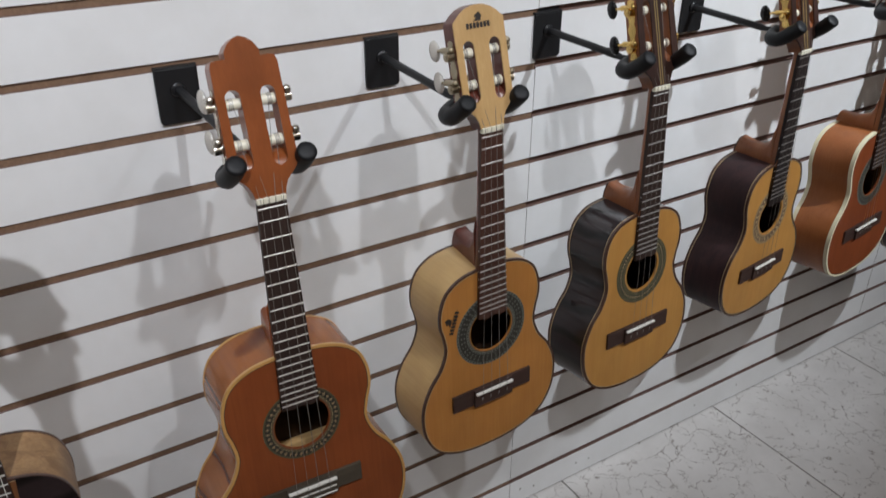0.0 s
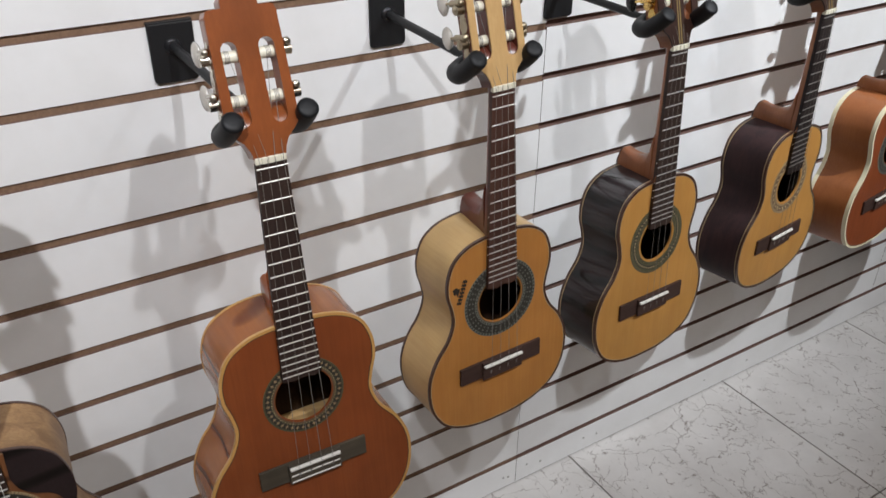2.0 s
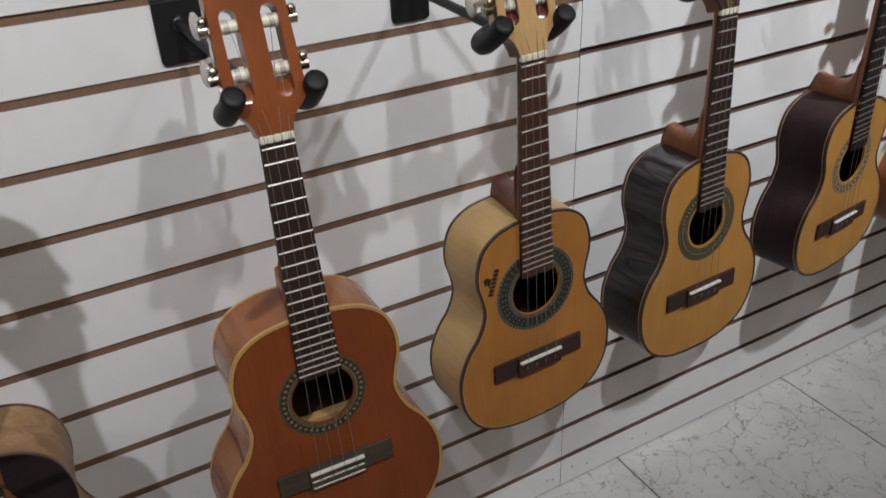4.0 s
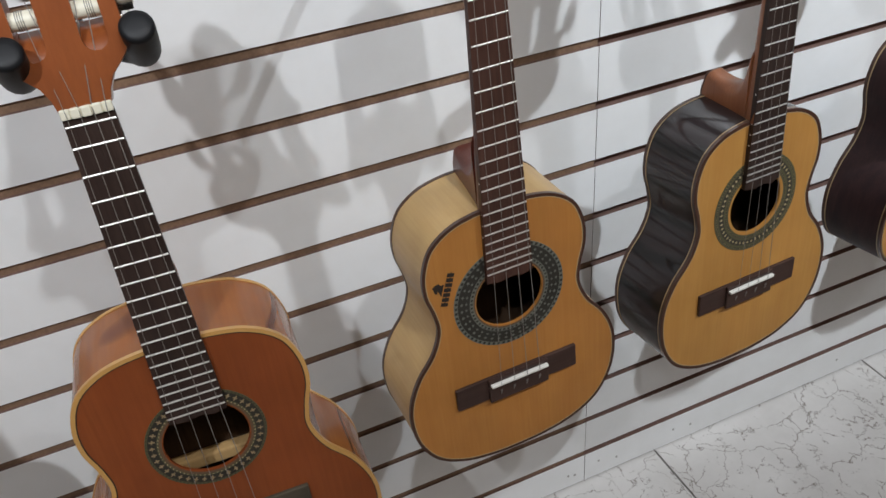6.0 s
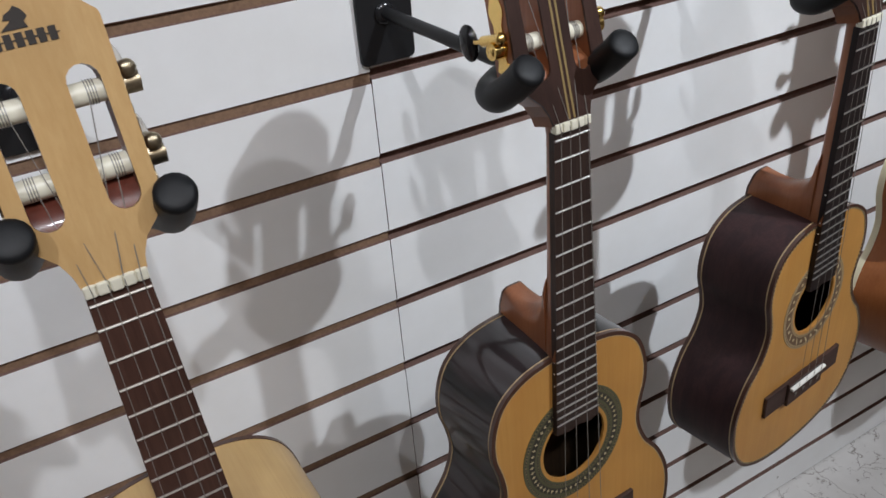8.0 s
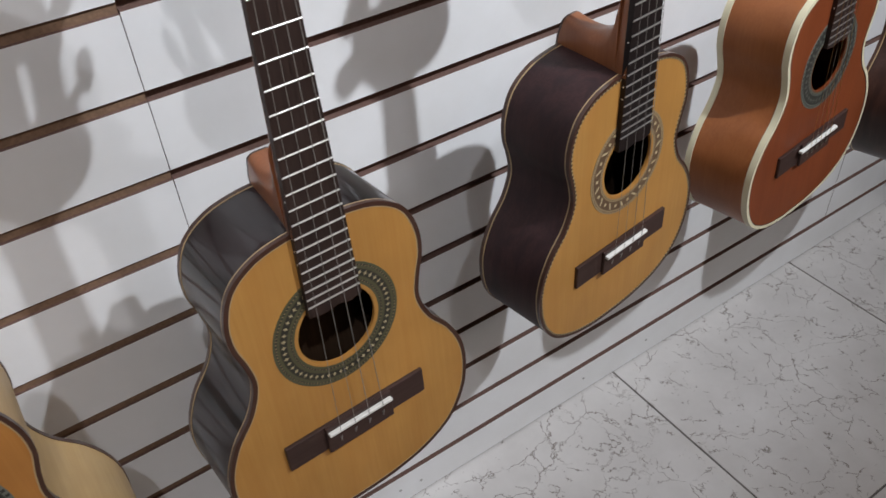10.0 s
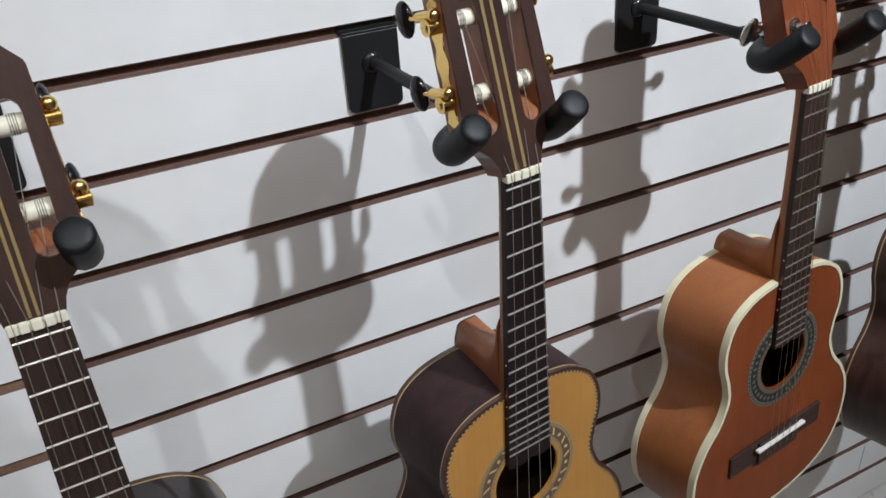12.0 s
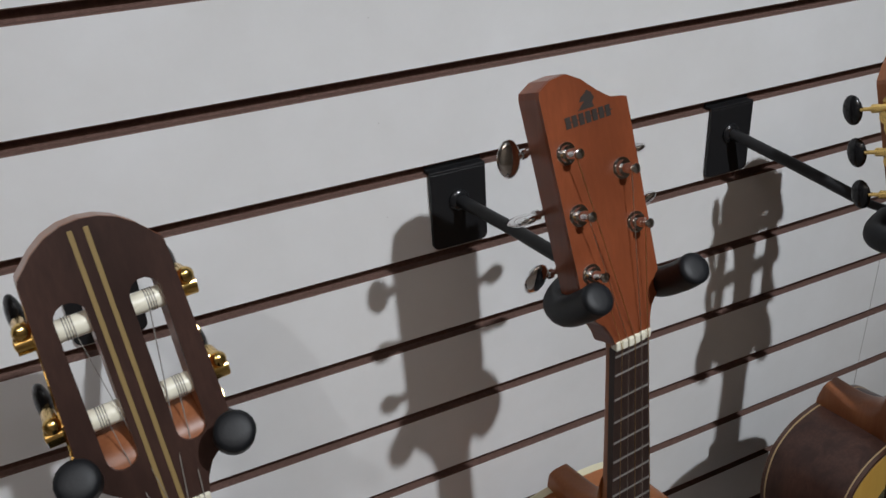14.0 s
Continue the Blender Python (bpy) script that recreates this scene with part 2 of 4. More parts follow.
red_neck = wood("red_mahogany_neck", (0.34, 0.125, 0.052), (0.235, 0.075, 0.030), 0.34, 0.3, streak=0.3)
dark_neck = wood("dark_mahogany_neck", (0.17, 0.045, 0.028), (0.11, 0.028, 0.018), 0.34, 0.3, streak=0.3)
orange_head = wood("orange_cedar_head", (0.32, 0.09, 0.024), (0.25, 0.062, 0.016), 0.3, 0.4, streak=0.4)
rosewood_side = wood("rosewood_side", (0.052, 0.021, 0.021), (0.020, 0.009, 0.011), 0.55, 0.0, streak=0.7)
glossy_side = wood("glossy_black_rosewood", (0.024, 0.015, 0.016), (0.015, 0.009, 0.010), 0.3, 0.7, streak=0.3, blotch=0.2, fine=0.55, along="y")
glossy_side.node_tree.nodes["Principled BSDF"].inputs["Specular IOR Level"].default_value = 0.15
glossy_side.node_tree.nodes["Principled BSDF"].inputs["Coat Roughness"].default_value = 0.05
# dark lines for the grain, and for room reflections painted into the gloss
veined(glossy_side, (0.003, 0.002, 0.002), 8.0, 0.3)
brown_rosewood_side = wood("brown_rosewood_side", (0.075, 0.034, 0.025), (0.03, 0.014, 0.011), 0.42, 0.15, streak=0.8)
head_rosewood = wood("rosewood_head_veneer", (0.068, 0.034, 0.026), (0.032, 0.016, 0.013), 0.4, 0.15, streak=0.6)
tan_binding = mat("tan_binding", (0.55, 0.30, 0.09), 0.3, 0.0, 0.3)
dark_binding = mat("dark_brown_binding", (0.06, 0.025, 0.016), 0.3, 0.0, 0.3)
cream_binding = mat("cream_binding", (0.72, 0.66, 0.46), 0.4)
pale_line = mat("pale_wood_line", (0.42, 0.30, 0.16), 0.4)
stripe_gold = mat("gold_wood_stripe", (0.26, 0.18, 0.07), 0.45)
ros_dark = mat("rosette_dark", (0.025, 0.022, 0.018), 0.4)
ros_green = mat("rosette_green_grey", (0.088, 0.083, 0.042), 0.4)
ros_teal = mat("rosette_teal_grey", (0.15, 0.16, 0.132), 0.4)
ros_brown = mat("rosette_brown", (0.13, 0.075, 0.04), 0.4)
ros_cream = mat("rosette_cream", (0.56, 0.46, 0.27), 0.4)
ros_rope = mat("rosette_pale_rope", (0.42, 0.33, 0.18), 0.4)
ros_tan = mat("rosette_tan", (0.33, 0.24, 0.13), 0.4)
ros_silver = mat("rosette_silver", (0.55, 0.55, 0.5), 0.35)
black_box = mat("black_cabinet_vinyl", (0.01, 0.01, 0.011), 0.6)
nz = tex(black_box, "Noise", Scale=500.0, Detail=2.0)
black_box.node_tree.links.new(coords(black_box), nz.inputs["Vector"])
bump(black_box, nz.outputs["Fac"], 0.3, 0.0006)

# ---- mesh helpers ----


def part(name, bm, materials, parent=None, label="", smooth=False):
    me = bpy.data.meshes.new(name)
    if smooth:
        for f in bm.faces:
            f.smooth = True
    bm.to_mesh(me)
    bm.free()
    for m in materials if isinstance(materials, (list, tuple)) else [materials]:
        me.materials.append(m)
    if smooth:
        me.set_sharp_from_angle(angle=radians(38))
    ob = new(name, me)
    ob.parent = parent
    return tagged(ob, label)


def box(bm, x0, x1, y0, y1, z0, z1, bev=0.0, idx=0):
    vs = [bm.verts.new((x, y, z)) for x in (x0, x1) for y in (y0, y1) for z in (z0, z1)]
    fs = [bm.faces.new([vs[i] for i in q]) for q in ((0, 1, 3, 2), (4, 6, 7, 5), (0, 4, 5, 1), (2, 3, 7, 6), (0, 2, 6, 4), (1, 5, 7, 3))]
    for f in fs:
        f.material_index = idx
    if bev:
        es = list({e for f in fs for e in f.edges})
        bmesh.ops.bevel(bm, geom=es, offset=bev, segments=2, affect="EDGES", profile=0.5, material=idx)
    return bm


def made(fn, *args, **kw):
    bm = bmesh.new()
    fn(bm, *args, **kw)
    bmesh.ops.recalc_face_normals(bm, faces=bm.faces)
    return bm


def tube(bm, pts, radii, seg=12, idx=0, flat=1.0):
    """A round bar along points; radii: one number or one for each point."""
    pts = [Vector(p) for p in pts]
    if isinstance(radii, (int, float)):
        radii = [radii] * len(pts)
    rings, side = [], None
    for i, p in enumerate(pts):
        d = (pts[min(i + 1, len(pts) - 1)] - pts[max(i - 1, 0)]).normalized()
        if side is None:
            side = d.cross(Vector((0, 0, 1)) if abs(d.z) < 0.9 else Vector((1, 0, 0))).normalized()
        side = (side - d * side.dot(d)).normalized()
        up = d.cross(side)
        rings.append([bm.verts.new(p + radii[i] * (math.cos(a) * side + flat * math.sin(a) * up)) for a in (2 * math.pi * k / seg for k in range(seg))])
    for a, b in zip(rings, rings[1:]):
        for k in range(seg):
            bm.faces.new((a[k], a[(k + 1) % seg], b[(k + 1) % seg], b[k])).material_index = idx
    for r in (rings[0][::-1], rings[-1]):
        bm.faces.new(r).material_index = idx


def ball(bm, c, rx, ry, rz, seg=12, idx=0):
    m = Matrix.Translation(c) @ Matrix.Diagonal((rx, ry, rz, 1))
    for f in {f for v in bmesh.ops.create_uvsphere(bm, u_segments=seg, v_segments=seg // 2 + 2, radius=1, matrix=m)["verts"] for f in v.link_faces}:
        f.material_index = idx


def plate(bm, outline, holes, y0, y1, idx=0, side_idx=None):
    """A flat board from an outline in x, z with holes, between y0 (front) and y1."""
    side_idx = idx if side_idx is None else side_idx
    loops = []
    for loop in [outline, *holes]:
        loops.append(([bm.verts.new((x, y0, z)) for x, z in loop], [bm.verts.new((x, y1, z)) for x, z in loop]))
    for k in (0, 1):
        edges = []
        for pair in loops:
            vs = pair[k]
            edges += [bm.edges.new((vs[i], vs[(i + 1) % len(vs)])) for i in range(len(vs))]
        got = bmesh.ops.triangle_fill(bm, edges=edges, use_beauty=True, use_dissolve=False)
        for f in got["geom"]:
            if isinstance(f, bmesh.types.BMFace):
                f.material_index = idx
    for front, back in loops:
        n = len(front)
        for i in range(n):
            bm.faces.new((front[i], front[(i + 1) % n], back[(i + 1) % n], back[i])).material_index = side_idx


def ring_band(bm, outer, inner, y0, y1, pick=lambda i: 0):
    """A closed band between two outlines of as many points, from y0 to y1."""
    n = len(outer)
    a = [bm.verts.new((x, y0, z)) for x, z in outer]
    b = [bm.verts.new((x, y0, z)) for x, z in inner]
    c = [bm.verts.new((x, y1, z)) for x, z in outer]
    d = [bm.verts.new((x, y1, z)) for x, z in inner]
    for i in range(n):
        j = (i + 1) % n
        for q in ((a[i], a[j], b[j], b[i]), (c[i], d[i], d[j], c[j]), (a[i], c[i], c[j], a[j]), (b[i], b[j], d[j], d[i])):
            bm.faces.new(q).material_index = pick(i)


def circle(cx, cz, r, n=48):
    return [(cx + r * math.cos(2 * math.pi * k / n), cz + r * math.sin(2 * math.pi * k / n)) for k in range(n)]


def spline(points, per=6):
    """A smooth open curve through points."""
    out = []
    p = [points[0], *points, points[-1]]
    for i in range(1, len(p) - 2):
        for s in range(per):
            t = s / per
            out.append(tuple(0.5 * (2 * b + (c - a) * t + (2 * a - 5 * b + 4 * c - d) * t * t + (3 * b - a - 3 * c + d) * t**3) for a, b, c, d in zip(p[i - 1], p[i], p[i + 1], p[i + 2])))
    return [*out, tuple(points[-1])]


def offset(loop, d):
    """The outline moved inwards by d; it runs clockwise seen from the front."""
    n, out = len(loop), []
    for i, (x, z) in enumerate(loop):
        (ax, az), (bx, bz) = loop[i - 1], loop[(i + 1) % n]
        tx, tz = bx - ax, bz - az
        k = math.hypot(tx, tz) or 1.0
        out.append((x + d * tz / k, z - d * tx / k))
    return out


# half outline of the body: half width, distance below the nut
HALF = [(0.0, -0.172), (0.022, -0.1725), (0.047, -0.178), (0.067, -0.192), (0.0765, -0.214), (0.0775, -0.236), (0.0725, -0.256), (0.0705, -0.276), (0.079, -0.299), (0.0955, -0.321),
        (0.1065, -0.347), (0.1085, -0.374), (0.1025, -0.402), (0.086, -0.427), (0.058, -0.4425), (0.026, -0.449), (0.0, -0.450)]


def body_outline(wide, long_):
    half = spline([(u * wide, -0.172 + (v + 0.172) * long_) for u, v in HALF], 5)
    half[0], half[-1] = (0.0, half[0][1]), (0.0, half[-1][1])
    left = [(-u, v) for u, v in half[1:-1]]
    loop = half + left[::-1]  # right side downwards, then the left side upwards
    return loop


HEAD = Matrix.Rotation(-radians(13.0), 4, "X")


def tilted(bm):
    bmesh.ops.transform(bm, matrix=HEAD, verts=bm.verts)
    return bm


def slot(cx, z0, z1, hw, n=7):
    top = [(cx + hw * math.cos(a), z1 - hw + hw * math.sin(a)) for a in (math.pi * k / n for k in range(n + 1))]
    bot = [(cx + hw * math.cos(a), z0 + hw + hw * math.sin(a)) for a in (math.pi + math.pi * k / n for k in range(n + 1))]
    return top + bot


HEAD_TOPS = {
    "dome": [(-0.0325, 0.1195), (-0.0318, 0.1218), (-0.0230, 0.1300), (-0.0160, 0.1345), (-0.0080, 0.1372), (0.0, 0.1380), (0.0080, 0.1372), (0.0160, 0.1345), (0.0230, 0.1300), (0.0318, 0.1218), (0.0325, 0.1195)],
    "crown": [(-0.032, 0.121), (-0.030, 0.1255), (-0.025, 0.1268), (-0.0165, 0.1265), (-0.0165, 0.132), (-0.012, 0.1385), (-0.006, 0.1425), (0.0, 0.1445), (0.006, 0.1425), (0.012, 0.1385), (0.0165, 0.132), (0.0165, 0.1265), (0.025, 0.1268), (0.030, 0.1255), (0.032, 0.121)],
    "slope": [(-0.034, 0.148), (-0.033, 0.1515), (-0.024, 0.1555), (-0.012, 0.1565), (-0.002, 0.152), (0.008, 0.1445), (0.018, 0.1385), (0.0285, 0.137), (0.0305, 0.136)],
}


def head_outline(top, narrow, tall, flare):
    up = [(-0.0150, 0.004), (-0.0165, 0.011), (-0.0200, 0.0185), (-0.0260, 0.0245), (-0.0305, 0.0300), (-0.0325, 0.036)]
    up = [(x * (1 + (flare - 1) * i / 5), z) for i, (x, z) in enumerate(up)]
    right = [(-x * narrow if i > 3 else -x, z) for i, (x, z) in reversed(list(enumerate(up)))]
    return up + [(x, 0.036 + (z - 0.036) * tall) for x, z in HEAD_TOPS[top]] + right


def neck_mesh(bm, depth):
    """The neck with a rounded back and the heel, as one loft."""
    rows = [(0.004, 0.0145, 0.018, 1.0), (-0.004, 0.0142, 0.0165, 1.0), (-0.02, 0.0146, 0.0165, 1.0), (-0.07, 0.0160, 0.0175, 1.0), (-0.115, 0.0172, 0.0190, 1.0), (-0.128, 0.0178, 0.0215, 0.98),
            (-0.15, 0.0184, 0.0225, 0.97), (-0.1735, 0.0196, 0.0225, 0.97)]
    n, rings = 14, []
    for z, hw, d, taper in rows:
        ring = []
        for k in range(n + 1):
            a = math.pi * k / n
            c, s = math.cos(a), math.sin(a)
            sx = math.copysign(abs(c) ** 0.62, c)
            sy = abs(s) ** 0.72
            ring.append(bm.verts.new((hw * sx * (1 - (1 - taper) * sy), 0.0022 + (d - 0.0022) * sy, z)))
        rings.append(ring)
    for a, b in zip(rings, rings[1:]):
        for k in range(n):
            bm.faces.new((a[k], a[k + 1], b[k + 1], b[k]))
        bm.faces.new((a[n], a[0], b[0], b[n]))
    bm.faces.new(rings[0])
    bm.faces.new(rings[-1][::-1])


def heel_rings(bm, depth, rise, start, shrink):
    """Round-topped sections of the heel along its side profile, narrowing to a back edge that leans towards the neck."""
    side = spline([(0.0150, -0.104), (0.0180, -0.1135), (0.0200, -0.1240), (0.0240, -0.1345), (0.0310, -0.1430), (0.0420, -0.1485), (0.0540, -0.1500), (0.0660, -0.1490), (depth, -0.1460)], 4)
    rings, arc = [], 6
    for y, top in side[start:]:
        f = min(1.0, max(0.0, (y - 0.015) / (depth - 0.015)))
        top = top - (1 - rise) * 0.026 * f
        w = (0.0176 - 0.0082 * f ** 0.8) * shrink
        r = min(w * 0.9 * (1 - f) ** 1.5 + 0.0055 * shrink, w * 0.92)
        half = [(w, -0.1735), (w, -0.1735 + 0.4 * (top - r + 0.1735))] + [(w - r + r * math.cos(a), top - r + r * math.sin(a)) for a in (0.5 * math.pi * k / arc for k in range(arc + 1))]
        lean = lambda z: 0.0085 * f ** 3 * max(0.0, (z + 0.1735) / 0.0275) ** 1.8  # noqa: E731
        rings.append([bm.verts.new((x, y - lean(z), z)) for x, z in half + [(-x, z) for x, z in reversed(half)]])
    return rings


def skin(bm, rings):
    n = len(rings[0])
    for a, b in zip(rings, rings[1:]):
        for k in range(n):
            bm.faces.new((a[k], a[(k + 1) % n], b[(k + 1) % n], b[k]))
    bm.faces.new(rings[0])
    bm.faces.new(rings[-1][::-1])
    bmesh.ops.recalc_face_normals(bm, faces=bm.faces)


def heel_mesh(bm, depth, rise):
    skin(bm, heel_rings(bm, depth, rise, 0, 1.0))


def heel_cap_mesh(bm, depth, rise):
    """A thin slip of wood on the heel's back edge."""
    front = heel_rings(bm, depth + 0.0003, rise, -1, 1.01)[0]
    back = [bm.verts.new((v.co.x, v.co.y + 0.0018, v.co.z)) for v in front]
    skin(bm, [front, back])


def logo(bm, cx, cz, w, y, turn, mark):
    """A small dark emblem, or the toothed bar under it, standing in for a maker's mark."""
    k = w / 0.03
    if mark:
        poly = [(-0.0062, 0.0012), (0.0042, 0.0012), (0.0034, 0.0036), (0.0052, 0.0056), (0.0036, 0.0086), (0.0012, 0.0102), (-0.0002, 0.0088), (-0.0030, 0.0074), (-0.0042, 0.0052), (-0.0012, 0.0050), (-0.0036, 0.0032)]
        poly = [(x * k, z * k) for x, z in poly]
    else:
        h, step, low, high = 0.19 * w, w / 7, [], []
        for i in range(7):
            x0 = -w / 2 + i * step
            for a, b, full in ((0.0, 0.72, 1.0), (0.725, 0.995, 0.10)):
                low += [(x0 + a * step, -h * (0.5 + 0.5 * full)), (x0 + b * step, -h * (0.5 + 0.5 * full))]
                high += [(x0 + a * step, -h * (0.5 - 0.5 * full)), (x0 + b * step, -h * (0.5 - 0.5 * full))]
        poly = low + high[::-1]
    c, s = math.cos(turn), math.sin(turn)
    plate(bm, [(cx + c * x - s * z, cz + s * x + c * z) for x, z in poly], [], y, y + 0.0004)
    bmesh.ops.recalc_face_normals(bm, faces=bm.faces)
    return bm


ROSETTES = {
    # rings of inner radius, outer radius, material; motif rows of radius, count, size, shape, material
    "green": ([(0.0325, 0.0345, spruce), (0.0345, 0.0365, ros_green), (0.0365, 0.0378, ros_dark), (0.0378, 0.0402, ros_green), (0.0402, 0.0458, ros_dark), (0.0458, 0.0482, ros_green), (0.0482, 0.0494, ros_dark), (0.0494, 0.0512, ros_green)],
              [(0.043, 52, 0.0034, "cross", ros_cream), (0.0488, 110, 0.0009, "square", ros_tan), (0.0371, 84, 0.0008, "square", ros_tan)]),
    "cross": ([(0.0325, 0.0345, ros_brown), (0.0345, 0.0362, ros_green), (0.0362, 0.0425, ros_dark), (0.0425, 0.0445, ros_green)],
              [(0.0394, 40, 0.0042, "cross", ros_tan), (0.0353, 70, 0.0008, "square", ros_cream), (0.0435, 90, 0.0009, "square", ros_dark)]),
    "teal": ([(0.0325, 0.034, ros_brown), (0.034, 0.0375, ros_teal), (0.0375, 0.0385, ros_dark), (0.0385, 0.0475, ros_dark), (0.0475, 0.0485, ros_dark), (0.0485, 0.052, ros_teal)],
             [(0.0450, 40, 0.0034, "diamond", ros_teal), (0.0408, 40, 0.0030, "diamond", ros_teal), (0.0358, 56, 0.0020, "square", ros_dark), (0.0502, 64, 0.0024, "square", ros_dark)]),
    "tan": ([(0.0325, 0.0345, spruce), (0.0345, 0.0372, ros_tan), (0.0372, 0.0455, ros_brown), (0.0455, 0.049, ros_tan)],
            [(0.0414, 30, 0.0058, "slash", ros_cream), (0.0358, 84, 0.0010, "square", ros_brown), (0.0472, 110, 0.0011, "square", ros_brown)]),
    "grey": ([(0.0325, 0.034, ros_brown), (0.034, 0.037, ros_teal), (0.037, 0.0465, ros_dark), (0.0465, 0.0505, ros_teal)],
             [(0.0418, 38, 0.0050, "cross", ros_teal), (0.0355, 56, 0.0017, "square", ros_dark), (0.0485, 64, 0.0024, "square", ros_dark)]),
    "flower": ([(0.0325, 0.035, ros_brown), (0.035, 0.037, ros_tan), (0.037, 0.0475, ros_dark), (0.0475, 0.0498, ros_tan)],
               [(0.0422, 16, 0.0060, "cross", ros_silver), (0.0405, 16, 0.0022, "diamond", ros_silver), (0.0445, 32, 0.0018, "diamond", ros_silver), (0.036, 80, 0.0009, "square", ros_dark), (0.0487, 100, 0.0010, "square", ros_dark)]),
}


def rosette(kind, cz, y, guitar):
    rings, motifs = ROSETTES[kind]
    mats = []
    for *_, m in rings + motifs:
        if m not in mats:
            mats.append(m)
    bm = bmesh.new()
    for r0, r1, m in rings:
        ring_band(bm, circle(0, cz, r1, 72), circle(0, cz, r0, 72), y, y + 0.0009, lambda i, k=mats.index(m): k)
    for r, count, size, shape, m in motifs:
        for i in range(count):
            a = 2 * math.pi * i / count
            if shape == "slash" and i % 2:
                polys = [[(-0.25, -0.25), (0.25, -0.25), (0.25, 0.25), (-0.25, 0.25)]]
            elif shape == "cross":
                polys = [[(-0.13, -0.5), (0.13, -0.5), (0.13, 0.5), (-0.13, 0.5)], [(-0.42, -0.12), (-0.131, -0.12), (-0.131, 0.12), (-0.42, 0.12)], [(0.131, -0.12), (0.42, -0.12), (0.42, 0.12), (0.131, 0.12)]]
            elif shape == "diamond":
                polys = [[(-0.5, 0), (0, -0.42), (0.5, 0), (0, 0.42)]]
            elif shape == "slash":
                polys = [[(-0.55, -0.5), (-0.15, -0.5), (0.55, 0.5), (0.15, 0.5)]]
            else:
                polys = [[(-0.5, -0.5), (0.5, -0.5), (0.5, 0.5), (-0.5, 0.5)]]
            for poly in polys:
                vs = []
                for px, pz in poly:
                    rr, tt = r + pz * size, px * size
                    vs.append(bm.verts.new((rr * math.cos(a) - tt * math.sin(a), y - 0.00012, cz + rr * math.sin(a) + tt * math.cos(a))))
                bm.faces.new(vs).material_index = mats.index(m)
    bmesh.ops.recalc_face_normals(bm, faces=bm.faces)
    part("rosette", bm, mats, guitar, "inlaid ring round the sound hole")


def knob_shape(bm, p, way, size, flat, idx=0):
    """An oval tuner button at p whose shaft points along way."""
    ball(bm, (0, 0, 0), size * 0.62, size * flat, size, 12, idx)
    turn = Vector(way).to_track_quat("X", "Z").to_matrix().to_4x4()
    return Matrix.Translation(p) @ turn


def slot_tuners(guitar, zs, metal, knob, knob_label, roller, flare, tall):
    """Machine heads with a side plate, rollers in the slots and buttons that point backwards."""
    for side in (-1, 1):
        base_w = 0.0325 * flare
        slope = (0.0315 - base_w) / (0.082 * tall)
        mid = 0.5 * (zs[0] + zs[-1])
        x = side * (base_w + slope * (mid - 0.036))
        half = 0.5 * (zs[-1] - zs[0]) + 0.016
        bm = bmesh.new()
        pts = []
        for k in range(24):
            t = -1 + 2 * k / 23
            w = 0.0054 + 0.0016 * math.cos(t * math.pi * 4.0)
            pts.append((w if abs(t) < 0.999 else 0.001, mid + t * half))
        loop = pts + [(-w, z) for w, z in reversed(pts)]
        plate(bm, loop, [], -0.0006, 0.0006)
        bmesh.ops.recalc_face_normals(bm, faces=bm.faces)
        bmesh.ops.transform(bm, matrix=Matrix.Translation((x + side * 0.0006, 0.010, 0)) @ Matrix.Rotation(radians(90), 4, "Z"), verts=bm.verts)
        for v in bm.verts:
            v.co.x += side * slope * (v.co.z - mid)
        tilted(bm)
        tuner = part("tuner_plate", bm, metal, guitar)
        for z in zs:
            x = side * (base_w + slope * (z - 0.036))
            bm = bmesh.new()
            tube(bm, [(x + side * 0.001, 0.010, z), (x + side * 0.0085, 0.010, z)], 0.0052, 14)
            tube(bm, [(x + side * 0.0042, 0.004, z + 0.0065), (x + side * 0.0042, 0.022, z + 0.0065)], 0.0034, 12)
            tube(bm, [(x + side * 0.0042, 0.020, z + 0.0065), (x + side * 0.0042, 0.031, z + 0.0065)], 0.0016, 8)
            ball(bm, (x + side * 0.0042, 0.004, z + 0.0065), 0.0042, 0.0034, 0.0042, 12)
            ball(bm, (x + side * 0.0075, 0.010, z), 0.0020, 0.0038, 0.0038, 10)
            box(bm, min(x, x + side * 0.0015), max(x, x + side * 0.0015), 0.0045, 0.0155, z - 0.0125, z - 0.0085, 0.0006)
            bmesh.ops.recalc_face_normals(bm, faces=bm.faces)
            part("tuner_gear", tilted(bm), metal, tuner, smooth=True)
            bm = bmesh.new()
            m = knob_shape(bm, (x + side * 0.0042, 0.038, z + 0.0065), (side * 0.25, 1, 0), 0.0118, 0.34)
            bmesh.ops.transform(bm, matrix=HEAD @ m, verts=bm.verts)
            part("tuner_button", bm, knob, tuner, knob_label, smooth=True)
            bm = bmesh.new()
            tube(bm, [(side * 0.0065, 0.0085, z), (side * 0.0290, 0.0085, z)], 0.0054, 14)
            part("roller", tilted(bm), roller, guitar, "white string roller", smooth=True)
            bm = bmesh.new()
            for q in range(4):
                tube(bm, [(side * (0.0165 + q * 0.0012), 0.0085, z), (side * (0.0170 + q * 0.0012), 0.0085, z)], 0.0058, 12)
            part("string_winding", tilted(bm), nylon, guitar)


